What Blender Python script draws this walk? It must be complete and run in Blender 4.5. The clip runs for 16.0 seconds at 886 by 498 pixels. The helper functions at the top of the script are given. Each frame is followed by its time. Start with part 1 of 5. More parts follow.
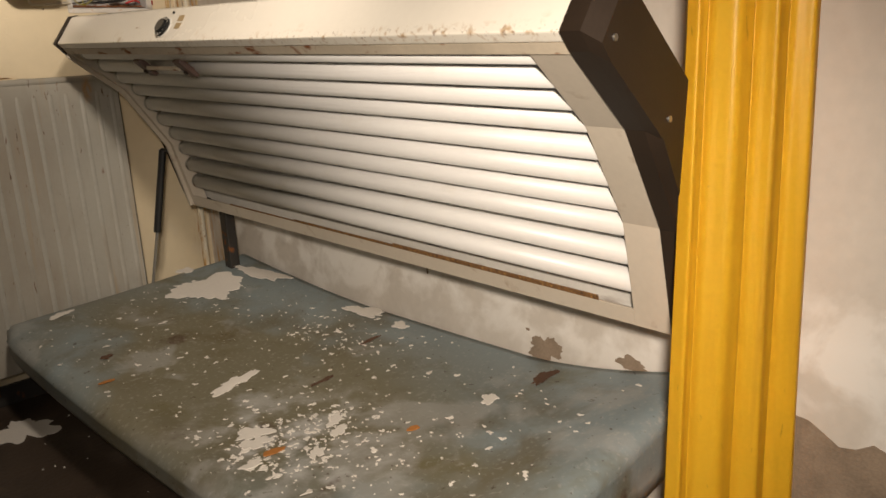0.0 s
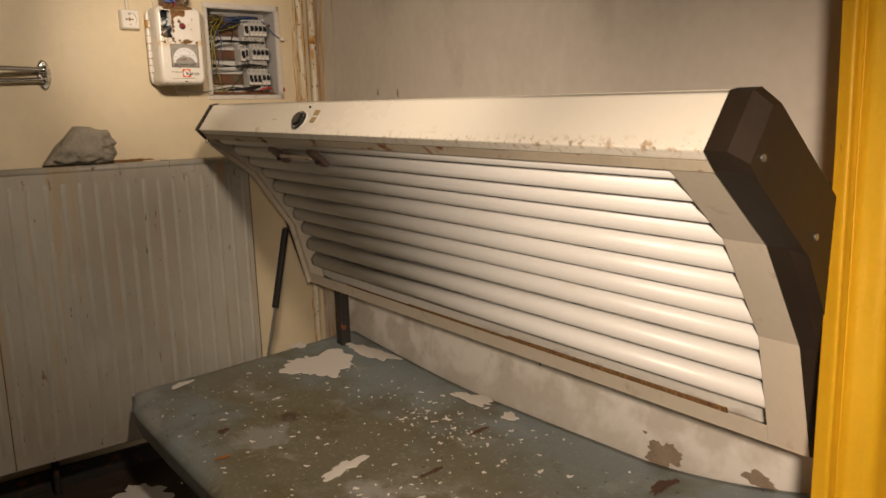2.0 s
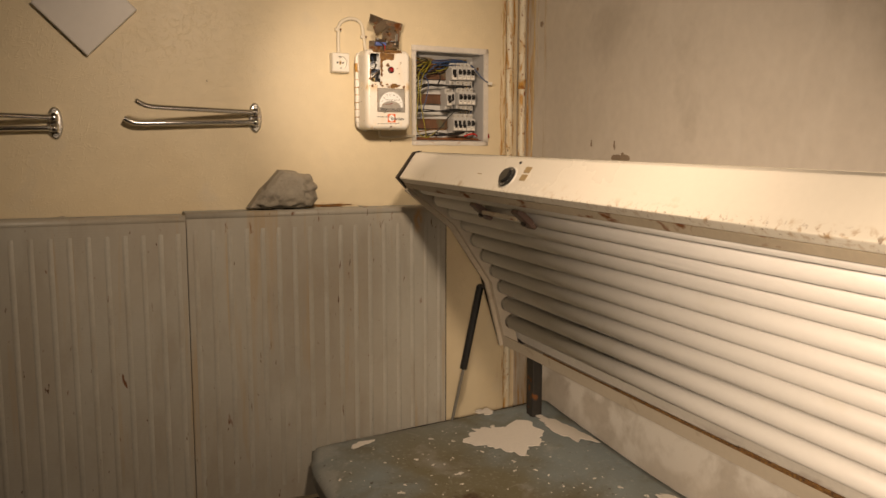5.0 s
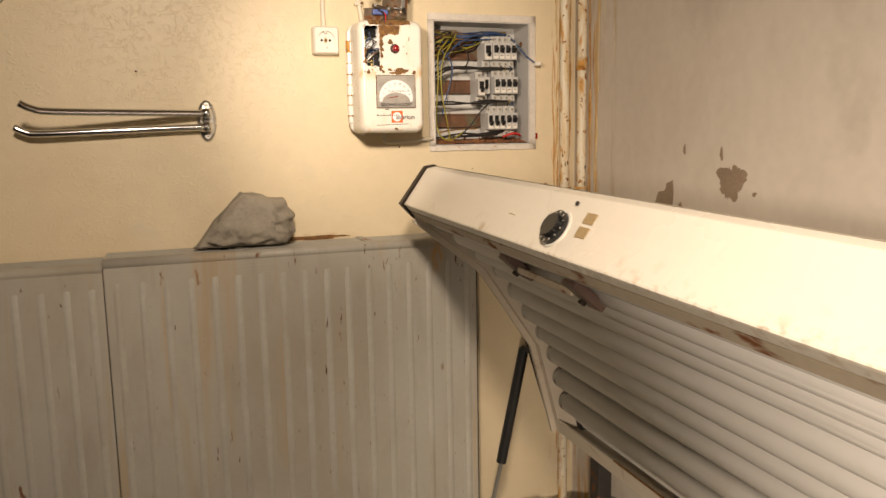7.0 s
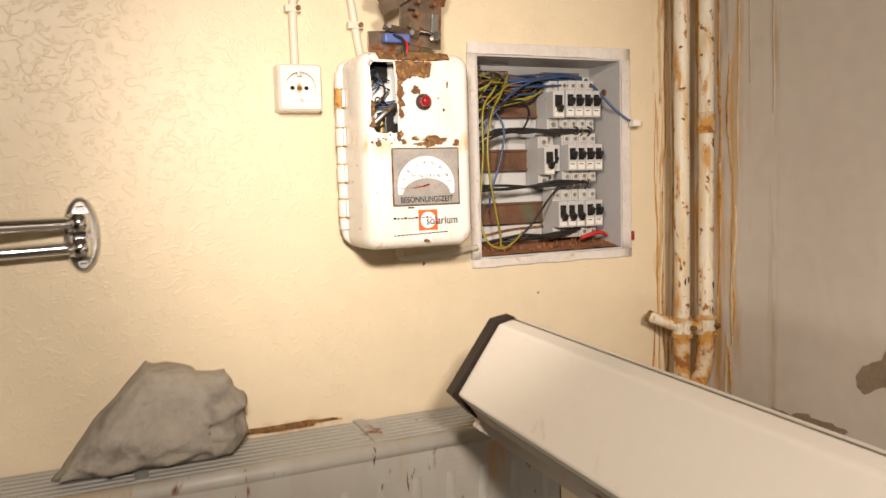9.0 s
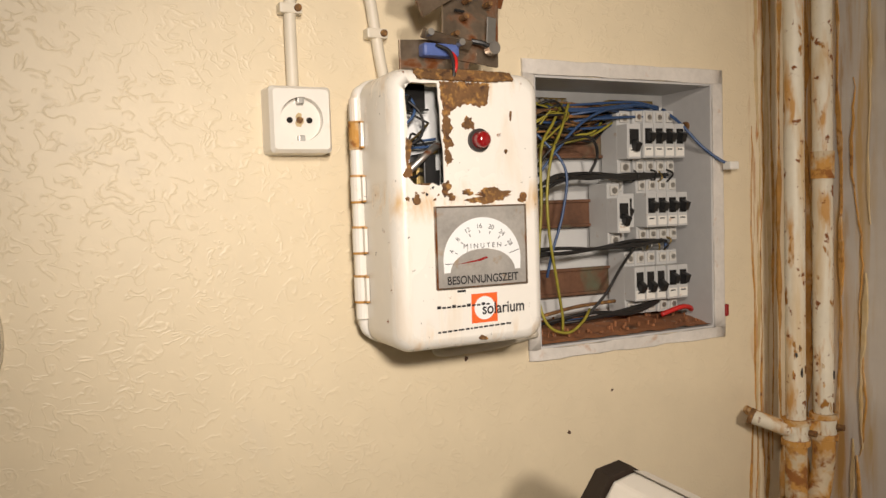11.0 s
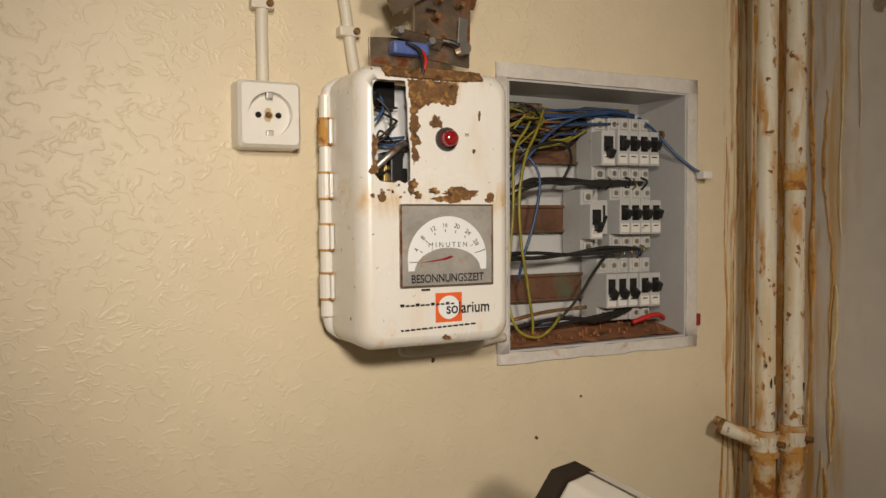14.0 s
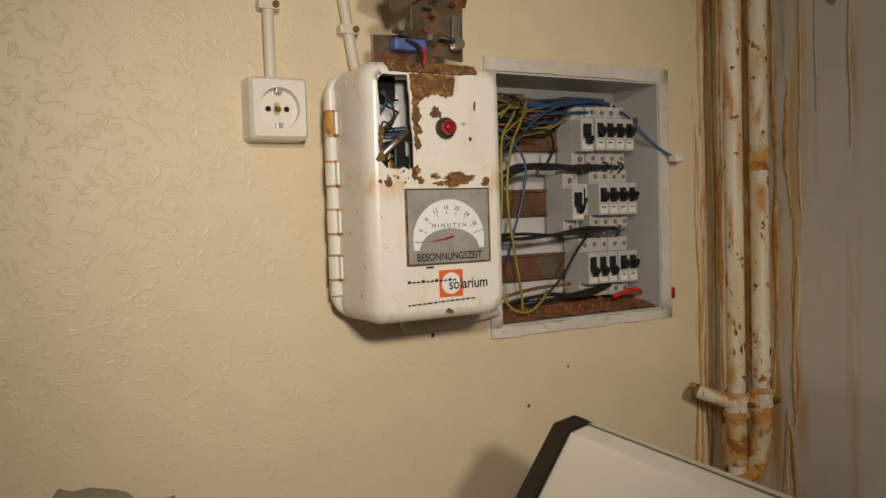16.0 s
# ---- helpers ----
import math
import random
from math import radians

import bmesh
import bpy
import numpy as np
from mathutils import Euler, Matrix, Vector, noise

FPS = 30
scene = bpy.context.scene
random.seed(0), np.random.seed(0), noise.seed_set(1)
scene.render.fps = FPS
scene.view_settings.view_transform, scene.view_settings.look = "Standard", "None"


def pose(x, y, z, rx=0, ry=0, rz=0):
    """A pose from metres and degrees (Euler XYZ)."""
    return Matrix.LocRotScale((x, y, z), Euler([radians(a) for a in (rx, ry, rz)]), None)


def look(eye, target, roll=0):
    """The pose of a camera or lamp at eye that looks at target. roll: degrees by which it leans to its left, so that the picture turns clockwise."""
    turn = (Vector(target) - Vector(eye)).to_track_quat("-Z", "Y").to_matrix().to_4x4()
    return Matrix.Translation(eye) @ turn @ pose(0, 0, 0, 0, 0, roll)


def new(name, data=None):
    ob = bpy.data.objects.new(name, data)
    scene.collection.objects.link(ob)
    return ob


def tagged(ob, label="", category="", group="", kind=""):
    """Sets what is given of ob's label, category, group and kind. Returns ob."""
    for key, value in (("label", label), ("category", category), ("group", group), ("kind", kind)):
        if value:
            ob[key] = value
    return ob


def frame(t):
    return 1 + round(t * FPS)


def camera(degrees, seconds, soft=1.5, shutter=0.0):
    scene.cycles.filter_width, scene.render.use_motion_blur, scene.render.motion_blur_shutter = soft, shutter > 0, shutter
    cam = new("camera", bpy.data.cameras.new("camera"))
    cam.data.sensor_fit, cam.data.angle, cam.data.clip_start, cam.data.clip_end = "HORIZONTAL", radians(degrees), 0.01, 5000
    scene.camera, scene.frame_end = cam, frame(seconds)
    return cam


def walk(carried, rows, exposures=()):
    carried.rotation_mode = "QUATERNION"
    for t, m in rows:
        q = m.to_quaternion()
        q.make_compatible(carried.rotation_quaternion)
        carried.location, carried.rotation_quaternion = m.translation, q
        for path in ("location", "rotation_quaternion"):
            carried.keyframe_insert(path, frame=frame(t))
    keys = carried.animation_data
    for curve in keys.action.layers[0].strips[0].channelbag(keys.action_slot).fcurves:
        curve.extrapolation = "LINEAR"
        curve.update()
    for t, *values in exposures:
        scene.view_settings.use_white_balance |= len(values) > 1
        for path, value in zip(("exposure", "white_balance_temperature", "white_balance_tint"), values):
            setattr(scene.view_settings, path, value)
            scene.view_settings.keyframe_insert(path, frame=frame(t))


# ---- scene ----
from mathutils import geometry

cam = camera(59.6, 16.0, shutter=0.3)
PATH = [
    (0, (-0.104, -0.041, 1.125), (1.268, 1.32, 0.609), -2.8),
    (0.5, (-0.116, -0.028, 1.139), (1.227, 1.379, 0.675), -3.1),
    (1, (-0.117, -0.021, 1.159), (1.173, 1.452, 0.751), -3.7),
    (1.5, (-0.128, -0.012, 1.178), (1.13, 1.5, 0.812), -3.8),
    (2, (-0.134, 0.005, 1.189), (1.086, 1.554, 0.853), -1.9),
    (2.5, (-0.138, 0.026, 1.222), (0.989, 1.657, 0.963), -3.3),
    (3, (-0.173, 0.049, 1.231), (0.843, 1.754, 0.989), -3.1),
    (3.5, (-0.163, 0.055, 1.235), (0.82, 1.779, 0.991), -2.6),
    (4, (-0.159, 0.086, 1.231), (0.76, 1.85, 1.018), -2.0),
    (4.2, (-0.148, 0.117, 1.232), (0.774, 1.88, 1.028), -1.2),
    (6.3, (0.253, 0.547, 1.311), (0.919, 2.404, 0.986), 0.8),
    (6.5, (0.302, 0.62, 1.325), (0.989, 2.477, 1.041), 1.0),
    (7, (0.338, 0.887, 1.322), (1.009, 2.748, 1.028), -1.0),
    (7.5, (0.354, 1.124, 1.359), (1.152, 2.929, 1.038), -2.5),
    (8, (0.403, 1.359, 1.376), (1.239, 3.155, 1.098), -2.3),
    (8.5, (0.444, 1.534, 1.4), (1.179, 3.382, 1.182), -0.9),
    (9, (0.47, 1.692, 1.417), (1.266, 3.518, 1.236), -1.7),
    (9.5, (0.49, 1.893, 1.437), (1.379, 3.678, 1.291), -2.9),
    (12, (0.541, 2.017, 1.459), (1.39, 3.825, 1.364), -1.1),
    (12.5, (0.553, 2.01, 1.452), (1.452, 3.795, 1.368), -1.0),
    (13, (0.555, 2.007, 1.448), (1.454, 3.792, 1.366), -1.0),
    (13.5, (0.553, 2.003, 1.447), (1.452, 3.788, 1.371), -0.9),
    (14, (0.544, 2.0, 1.444), (1.424, 3.794, 1.368), -0.4),
    (14.5, (0.53, 1.991, 1.443), (1.383, 3.798, 1.374), -0.2),
    (15, (0.525, 1.967, 1.447), (1.449, 3.739, 1.391), 0.2),
    (15.5, (0.504, 1.959, 1.442), (1.436, 3.727, 1.374), -0.3),
    (16, (0.484, 1.963, 1.434), (1.446, 3.715, 1.34), -1.8),
]
EXPOSURES = [(0.0, 0.30, 6450, 14), (1.0, 0.13, 6550, 15), (2.0, 0.03, 7150, 18), (4.2, 0.18, 7900, 20), (6.3, 0.60, 7500, 18), (7.0, 0.76, 7000, 17), (8.5, 1.08, 6300, 18), (9.5, 0.88, 6200, 17), (12.0, 0.36, 6000, 13), (14.0, 0.06, 6150, 12), (16.0, -0.18, 6250, 12)]
walk(cam, [(t, look(eye, target, roll)) for t, eye, target, roll in PATH], EXPOSURES)

# ---- world and light: a dark windowless room, lit by the torch light that is carried through it ----
world = bpy.data.worlds.new("dark_room")
world.use_nodes = True
world.node_tree.nodes["Background"].inputs["Color"].default_value = (0.02, 0.018, 0.015, 1)
world.node_tree.nodes["Background"].inputs["Strength"].default_value = 0.3
scene.world = world


def spot(name, eye, target, watts, degrees, blend, radius, colour):
    data = bpy.data.lights.new(name, "SPOT")
    data.energy, data.spot_size, data.spot_blend, data.shadow_soft_size, data.color = watts, radians(degrees), blend, radius, colour
    ob = new(name, data)
    ob.matrix_world = look(eye, target)
    return tagged(ob, kind="structure")


WARM = (1.0, 0.87, 0.70)
spot("torch_light_entrance", (-0.25, -0.20, 1.33), (1.20, 1.04, 0.49), 155, 70, 1.0, 0.06, WARM)
spot("torch_light_canopy", (0.32, 0.74, 1.96), (0.88, 2.60, 1.00), 62, 98, 1.0, 0.07, WARM)
spot("torch_light_timer", (0.55, 1.95, 1.58), (0.88, 2.75, 1.44), 13, 70, 1.0, 0.03, WARM)


# ---- materials ----
def tint(c, k):
    return tuple(min(1, v * k) for v in c[:3]) + (1,)


class Mat:
    """A node material in world metres, with two scales of variation."""

    def __init__(self, name, base, rough=0.6, metal=0.0, vary=0.12, coarse=3.0, fine=60.0, bump=0.15, depth=0.001, per_piece=0.0, stretch=(1, 1, 1), coat=0.0):
        self.m = bpy.data.materials.new(name)
        self.m.use_nodes = True
        self.nt = self.m.node_tree
        self.n, self.l = self.nt.nodes, self.nt.links
        self.bsdf = self.n["Principled BSDF"]
        geo = self.n.new("ShaderNodeNewGeometry")
        self.pos = geo.outputs["Position"]
        mp = self.n.new("ShaderNodeMapping")
        mp.inputs["Scale"].default_value = stretch
        self.l.new(self.pos, mp.inputs["Vector"])
        self.vec = mp.outputs["Vector"]
        a = self.noise(coarse, 4.0)
        b = self.noise(fine, 3.0)
        mix = self.math("ADD", self.math("MULTIPLY", a, 0.65), self.math("MULTIPLY", b, 0.35))
        self.fine = b
        self.col = self.ramp(mix, [(0.3, tint(base, 1 - vary)), (0.7, tint(base, 1 + vary))])
        if per_piece:
            info = self.n.new("ShaderNodeObjectInfo")
            hsv = self.n.new("ShaderNodeHueSaturation")
            val = self.math("ADD", self.math("MULTIPLY", info.outputs["Random"], 2 * per_piece), 1 - per_piece)
            self.l.new(val, hsv.inputs["Value"])
            self.l.new(self.col, hsv.inputs["Color"])
            self.col = hsv.outputs["Color"]
        self.rough = self.math("ADD", self.math("MULTIPLY", a, 0.2), rough - 0.1)
        self.metal = None
        self.bsdf.inputs["Metallic"].default_value = metal
        self.bsdf.inputs["Coat Weight"].default_value = coat
        self.height, self.depth, self.bump = b, depth, bump

    def noise(self, scale, detail=3.0, distort=0.0, vec=None, rough=0.55):
        t = self.n.new("ShaderNodeTexNoise")
        t.inputs["Scale"].default_value, t.inputs["Detail"].default_value = scale, detail
        t.inputs["Distortion"].default_value, t.inputs["Roughness"].default_value = distort, rough
        self.l.new(vec or self.vec, t.inputs["Vector"])
        return t.outputs["Fac"]

    def math(self, op, a, b=0.0, c=0.0, clamp=False):
        t = self.n.new("ShaderNodeMath")
        t.operation, t.use_clamp = op, clamp
        for k, v in enumerate((a, b, c)):
            if isinstance(v, (int, float)):
                t.inputs[k].default_value = v
            else:
                self.l.new(v, t.inputs[k])
        return t.outputs[0]

    def ramp(self, fac, stops):
        t = self.n.new("ShaderNodeValToRGB")
        e = t.color_ramp.elements
        for k, (p, c) in enumerate(stops):
            el = e[k] if k < 2 else e.new(p)
            el.position, el.color = p, c if len(c) == 4 else (*c, 1)
        self.l.new(fac, t.inputs["Fac"])
        return t.outputs["Color"]

    def mask(self, fac, lo, hi):
        return self.math("SMOOTH_MIN", self.math("MAXIMUM", self.math("DIVIDE", self.math("SUBTRACT", fac, lo), hi - lo), 0.0), 1.0, 0.05)

    def axis(self, k):
        t = self.n.new("ShaderNodeSeparateXYZ")
        self.l.new(self.pos, t.inputs[0])
        return t.outputs[k]

    def near(self, k, centre, width):
        """1 at a coordinate, falling to 0 at a distance: for a stain that lies along a line."""
        d = self.math("ABSOLUTE", self.math("SUBTRACT", self.axis(k), centre))
        return self.math("SUBTRACT", 1.0, self.math("DIVIDE", d, width), clamp=True)

    def level(self, z, width, sag=0.022):
        """1 along an edge of the sagging canopy that lies at height z at its far end."""
        line = self.math("ADD", self.math("MULTIPLY", self.axis(1), -sag), self.math("ADD", self.axis(2), 2.467 * sag))
        d = self.math("ABSOLUTE", self.math("SUBTRACT", line, z))
        return self.math("SUBTRACT", 1.0, self.math("DIVIDE", d, width), clamp=True)

    def over(self, fac, colour, rough=None):
        t = self.n.new("ShaderNodeMix")
        t.data_type = "RGBA"
        self.l.new(fac, t.inputs[0])
        self.l.new(self.col, t.inputs[6])
        if isinstance(colour, tuple):
            t.inputs[7].default_value = (*colour[:3], 1)
        else:
            self.l.new(colour, t.inputs[7])
        self.col = t.outputs[2]
        if rough is not None:
            self.rough = self.math("ADD", self.math("MULTIPLY", self.rough, self.math("SUBTRACT", 1.0, fac)), self.math("MULTIPLY", fac, rough))
        return self

    def stain(self, colour, scale, lo, hi, rough=0.85, vec=None, limit=None, detail=5.0, distort=0.3, strength=1.0):
        f = self.mask(self.noise(scale, detail, distort, vec), lo, hi)
        if limit is not None:
            f = self.math("MULTIPLY", f, limit)
        return self.over(self.math("MULTIPLY", f, strength), colour, rough)

    def done(self):
        self.l.new(self.col, self.bsdf.inputs["Base Color"])
        self.l.new(self.rough, self.bsdf.inputs["Roughness"])
        bump = self.n.new("ShaderNodeBump")
        bump.inputs["Strength"].default_value, bump.inputs["Distance"].default_value = self.bump, self.depth
        self.l.new(self.height, bump.inputs["Height"])
        self.l.new(bump.outputs[0], self.bsdf.inputs["Normal"])
        return self.m


def scaled(mt, sx, sy, sz):
    t = mt.n.new("ShaderNodeMapping")
    t.inputs["Scale"].default_value = (sx, sy, sz)
    mt.l.new(mt.pos, t.inputs["Vector"])
    return t.outputs["Vector"]


RUST = (0.21, 0.075, 0.022)
RUST_LIGHT = (0.42, 0.19, 0.05)

# cream wallpaper with embossed strokes; rust runs beside the pipes
w = Mat("cream_wallpaper", (0.72, 0.615, 0.425), 0.46, vary=0.06, coarse=2.2, fine=25, bump=0.27, depth=0.0018)
# short winding strokes stand proud of the paper
worm = w.math("ABSOLUTE", w.math("SUBTRACT", w.noise(62, 1.5, 0.8, scaled(w, 0.9, 1, 1.1)), 0.5))
worm = w.math("SUBTRACT", 1.0, w.math("DIVIDE", worm, 0.050), clamp=True)
broken = w.mask(w.noise(60, 1.0, 0.0, scaled(w, 1.1, 1, 0.9)), 0.40, 0.52)
patchy = w.mask(w.noise(7, 2.0), 0.36, 0.56)
strokes = w.math("MULTIPLY", w.math("MULTIPLY", worm, broken), w.math("ADD", w.math("MULTIPLY", patchy, 0.6), 0.4))
w.height = w.math("ADD", strokes, w.math("ADD", w.math("MULTIPLY", w.noise(190, 3), 0.16), w.math("MULTIPLY", w.noise(30, 2), 0.35)))
w.stain((0.50, 0.36, 0.19), 1.3, 0.56, 0.75, 0.6, strength=0.35)
w.stain((0.62, 0.56, 0.46), 4.5, 0.60, 0.72, 0.6, strength=0.45)
w.stain((0.55, 0.38, 0.17), 9.0, 0.50, 0.62, 0.8, scaled(w, 14, 5, 0.4), w.near(0, 1.365, 0.05), strength=0.8)
w.stain(RUST_LIGHT, 15.0, 0.56, 0.62, 0.8, scaled(w, 12, 5, 0.9), w.near(0, 1.340, 0.02), strength=1.0)
w.stain(RUST_LIGHT, 45.0, 0.44, 0.58, 0.8, None, w.math("MULTIPLY", w.near(0, 0.69, 0.10), w.near(2, 1.076, 0.014)), strength=1.0)
M_CREAM = w.done()

g = Mat("grey_plaster", (0.55, 0.505, 0.445), 0.7, vary=0.09, coarse=2.5, fine=40, bump=0.35, depth=0.002)
trowel = g.noise(22, 4, 0.8, scaled(g, 1, 1.3, 0.7))
g.height = g.math("ADD", g.math("MULTIPLY", trowel, 0.8), g.math("MULTIPLY", g.noise(120, 3), 0.3))
g.stain((0.60, 0.56, 0.50), 9, 0.55, 0.70, 0.7, scaled(g, 1, 1.7, 0.8), strength=0.5)
g.stain((0.74, 0.71, 0.66), 7, 0.44, 0.58, 0.7, None, g.near(2, 0.48, 0.26), strength=1.2)
g.stain((0.30, 0.26, 0.21), 3.5, 0.58, 0.75, 0.8, strength=0.5)
g.stain((0.42, 0.27, 0.12), 12.0, 0.58, 0.66, 0.8, scaled(g, 4, 5, 0.8), g.near(1, 2.68, 0.09), strength=0.8)
for at, wide, hue in ((2.672, 0.017, (0.47, 0.28, 0.09)), (2.646, 0.014, (0.50, 0.34, 0.15)), (2.718, 0.030, (0.52, 0.29, 0.08)), (2.631, 0.010, (0.50, 0.37, 0.20)), (2.56, 0.012, (0.46, 0.38, 0.27))):
    g.stain(hue, 11.0, 0.42, 0.60, 0.8, scaled(g, 4, 6, 0.55), g.near(1, at, wide), strength=1.3)
M_GREY = g.done()

M_PLAIN = Mat("plain_plaster", (0.45, 0.40, 0.32), 0.8, vary=0.1, coarse=2, fine=40, bump=0.2).done()
c = Mat("bare_plaster", (0.25, 0.19, 0.135), 0.9, vary=0.25, coarse=18, fine=160, bump=0.6, depth=0.002)
M_BARE = c.done()
f = Mat("dirty_floor", (0.055, 0.038, 0.026), 0.5, vary=0.35, coarse=5, fine=70, bump=0.5, depth=0.003)
f.stain((0.13, 0.10, 0.075), 7, 0.55, 0.75, 0.8)
M_FLOOR = f.done()

r = Mat("grey_enamel", (0.42, 0.405, 0.355), 0.42, vary=0.06, coarse=3, fine=80, bump=0.12)
ripple = r.math("SINE", r.math("MULTIPLY", r.axis(2), 830.0))
r.height = r.math("ADD", r.math("MULTIPLY", ripple, r.math("MULTIPLY", r.mask(r.noise(5, 2), 0.42, 0.62), 0.5)), r.math("MULTIPLY", r.fine, 0.5))
r.stain((0.27, 0.225, 0.165), 10, 0.50, 0.74, 0.7, scaled(r, 1.6, 1, 0.5), strength=0.4)
r.stain((0.29, 0.235, 0.17), 1.6, 0.44, 0.68, 0.6, scaled(r, 1.4, 1, 0.8), strength=0.55)
r.stain((0.16, 0.06, 0.02), 26, 0.69, 0.74, 0.85, scaled(r, 1.5, 1, 0.5))
r.stain((0.10, 0.05, 0.025), 70, 0.69, 0.72, 0.85, scaled(r, 1.6, 1, 0.3))
r.stain((0.42, 0.28, 0.13), 9, 0.57, 0.70, 0.75, scaled(r, 2.5, 1, 0.16), strength=0.45)
r.stain((0.52, 0.27, 0.08), 30, 0.36, 0.52, 0.8, scaled(r, 1.4, 1, 0.5), r.math("MULTIPLY", r.near(0, 0.948, 0.020), r.near(2, 1.03, 0.05)), strength=1.2)
M_RADIATOR = r.done()
# ribs slightly paler than the panel: the light their beads catch, as colour
r = Mat("lit_rib_enamel", (0.425, 0.41, 0.36), 0.5, vary=0.12, coarse=8, fine=90, bump=0.1)
r.stain((0.34, 0.30, 0.24), 9, 0.50, 0.70, 0.7, scaled(r, 1, 1, 0.5), strength=0.6)
M_RIB = r.stain((0.13, 0.06, 0.025), 34, 0.68, 0.72, 0.85, scaled(r, 1.5, 1, 0.3)).done()
M_GRILLE = Mat("dull_grey_grille", (0.36, 0.35, 0.31), 0.5, vary=0.12, coarse=9, fine=90).stain(RUST, 16, 0.64, 0.72, 0.9).done()

p = Mat("ivory_lacquer", (0.80, 0.755, 0.66), 0.3, vary=0.03, coarse=3, fine=90, bump=0.03)
p.stain((0.55, 0.44, 0.30), 30, 0.60, 0.72, 0.7, None, p.level(1.178, 0.028), strength=0.8)
p.stain((0.40, 0.24, 0.10), 60, 0.545, 0.64, 0.85, None, p.math("MULTIPLY", p.level(1.174, 0.018), p.near(1, 0.9, 1.3)), strength=0.85)
p.stain((0.17, 0.085, 0.035), 110, 0.60, 0.66, 0.85, None, p.math("MULTIPLY", p.level(1.173, 0.016), p.near(1, 0.9, 1.3)), strength=0.8)
M_IVORY = p.done()
p = Mat("grimy_ivory_strip", (0.50, 0.43, 0.33), 0.5, vary=0.15, coarse=9, fine=90, bump=0.15)
p.stain(RUST, 30, 0.56, 0.64, 0.85, scaled(p, 1, 0.5, 1))
M_STRIP = p.done()
p = Mat("dusty_beige_frame", (0.53, 0.47, 0.385), 0.45, vary=0.06, coarse=5, fine=80, bump=0.06)
p.stain((0.27, 0.18, 0.11), 16, 0.62, 0.75, 0.8, strength=0.6)
M_FRAME = p.done()
p = Mat("rusty_reflector", (0.68, 0.66, 0.61), 0.45, vary=0.1, coarse=5, fine=80)
p.stain((0.12, 0.045, 0.02), 30, 0.48, 0.60, 0.9, scaled(p, 1, 0.4, 1), p.math("MULTIPLY", p.level(0.615, 0.035, 0.034), p.near(1, 1.1, 0.85)), strength=1.5)
M_REFLECT = p.done()
M_TUBE = Mat("white_glass_tube", (0.72, 0.71, 0.685), 0.42, vary=0.03, coarse=4, fine=60, bump=0.02).stain((0.62, 0.58, 0.5), 9, 0.6, 0.75, 0.5, strength=0.35).done()
M_HOLDER = Mat("pale_lamp_holder", (0.55, 0.53, 0.48), 0.5, vary=0.1).done()
M_BROWN = Mat("dark_brown_plastic", (0.024, 0.0155, 0.010), 0.5, vary=0.2, coarse=8, fine=140, bump=0.1).done()
M_BROWN.node_tree.nodes["Principled BSDF"].inputs["Specular IOR Level"].default_value = 0.3
M_BLACK = Mat("black_plastic", (0.012, 0.012, 0.012), 0.35, vary=0.2, fine=120).done()
M_DARK = Mat("dark_painted_steel", (0.03, 0.027, 0.024), 0.5, vary=0.3, fine=80).stain(RUST, 20, 0.6, 0.7, 0.9).done()
p = Mat("rusty_brown_clip", (0.10, 0.062, 0.050), 0.5, vary=0.3, coarse=20, fine=150)
M_CLIP = p.stain((0.3, 0.22, 0.16), 60, 0.60, 0.70, 0.8, strength=0.6).done()

v = Mat("stained_blue_vinyl", (0.215, 0.275, 0.300), 0.4, vary=0.10, coarse=5, fine=120, bump=0.1)
v.stain((0.165, 0.150, 0.098), 2.6, 0.22, 0.52, 0.5, None, v.math("MULTIPLY", v.near(0, 0.84, 0.62), v.near(1, 1.70, 1.35)), strength=2.0)
v.stain((0.115, 0.092, 0.045), 4.5, 0.50, 0.66, 0.5, strength=0.7)
v.stain((0.36, 0.36, 0.34), 3.1, 0.555, 0.61, 0.75, strength=0.5)
v.stain((0.125, 0.105, 0.035), 3.7, 0.58, 0.70, 0.5, strength=0.6)
v.stain((0.07, 0.035, 0.02), 9, 0.66, 0.74, 0.6, strength=0.8)
v.stain((0.44, 0.43, 0.40), 85, 0.56, 0.72, 0.8, strength=0.4)
v.stain((0.45, 0.445, 0.425), 14, 0.46, 0.66, 0.8, None, v.math("MULTIPLY", v.near(0, 0.74, 0.32), v.near(1, 1.27, 0.42)), strength=1.3)
v.stain((0.06, 0.035, 0.02), 60, 0.66, 0.72, 0.8, strength=0.7)
M_VINYL = v.done()
M_FLAKE = Mat("flaked_paint", (0.70, 0.66, 0.60), 0.7, vary=0.08, fine=120, bump=0.2).done()
M_LEAF = Mat("dry_orange_leaf", (0.40, 0.16, 0.035), 0.7, vary=0.25, fine=150).done()
M_TWIG = Mat("dark_debris", (0.09, 0.045, 0.025), 0.8, vary=0.3, fine=150).done()

y = Mat("yellow_vinyl", (0.88, 0.54, 0.03), 0.42, vary=0.06, coarse=3, fine=120, bump=0.08)
y.stain((0.66, 0.36, 0.02), 6, 0.54, 0.72, 0.6, scaled(y, 3, 3, 0.15), strength=0.6)
y.stain((0.40, 0.22, 0.02), 60, 0.68, 0.74, 0.7, scaled(y, 1, 1, 0.3), strength=0.5)
M_YELLOW = y.done()

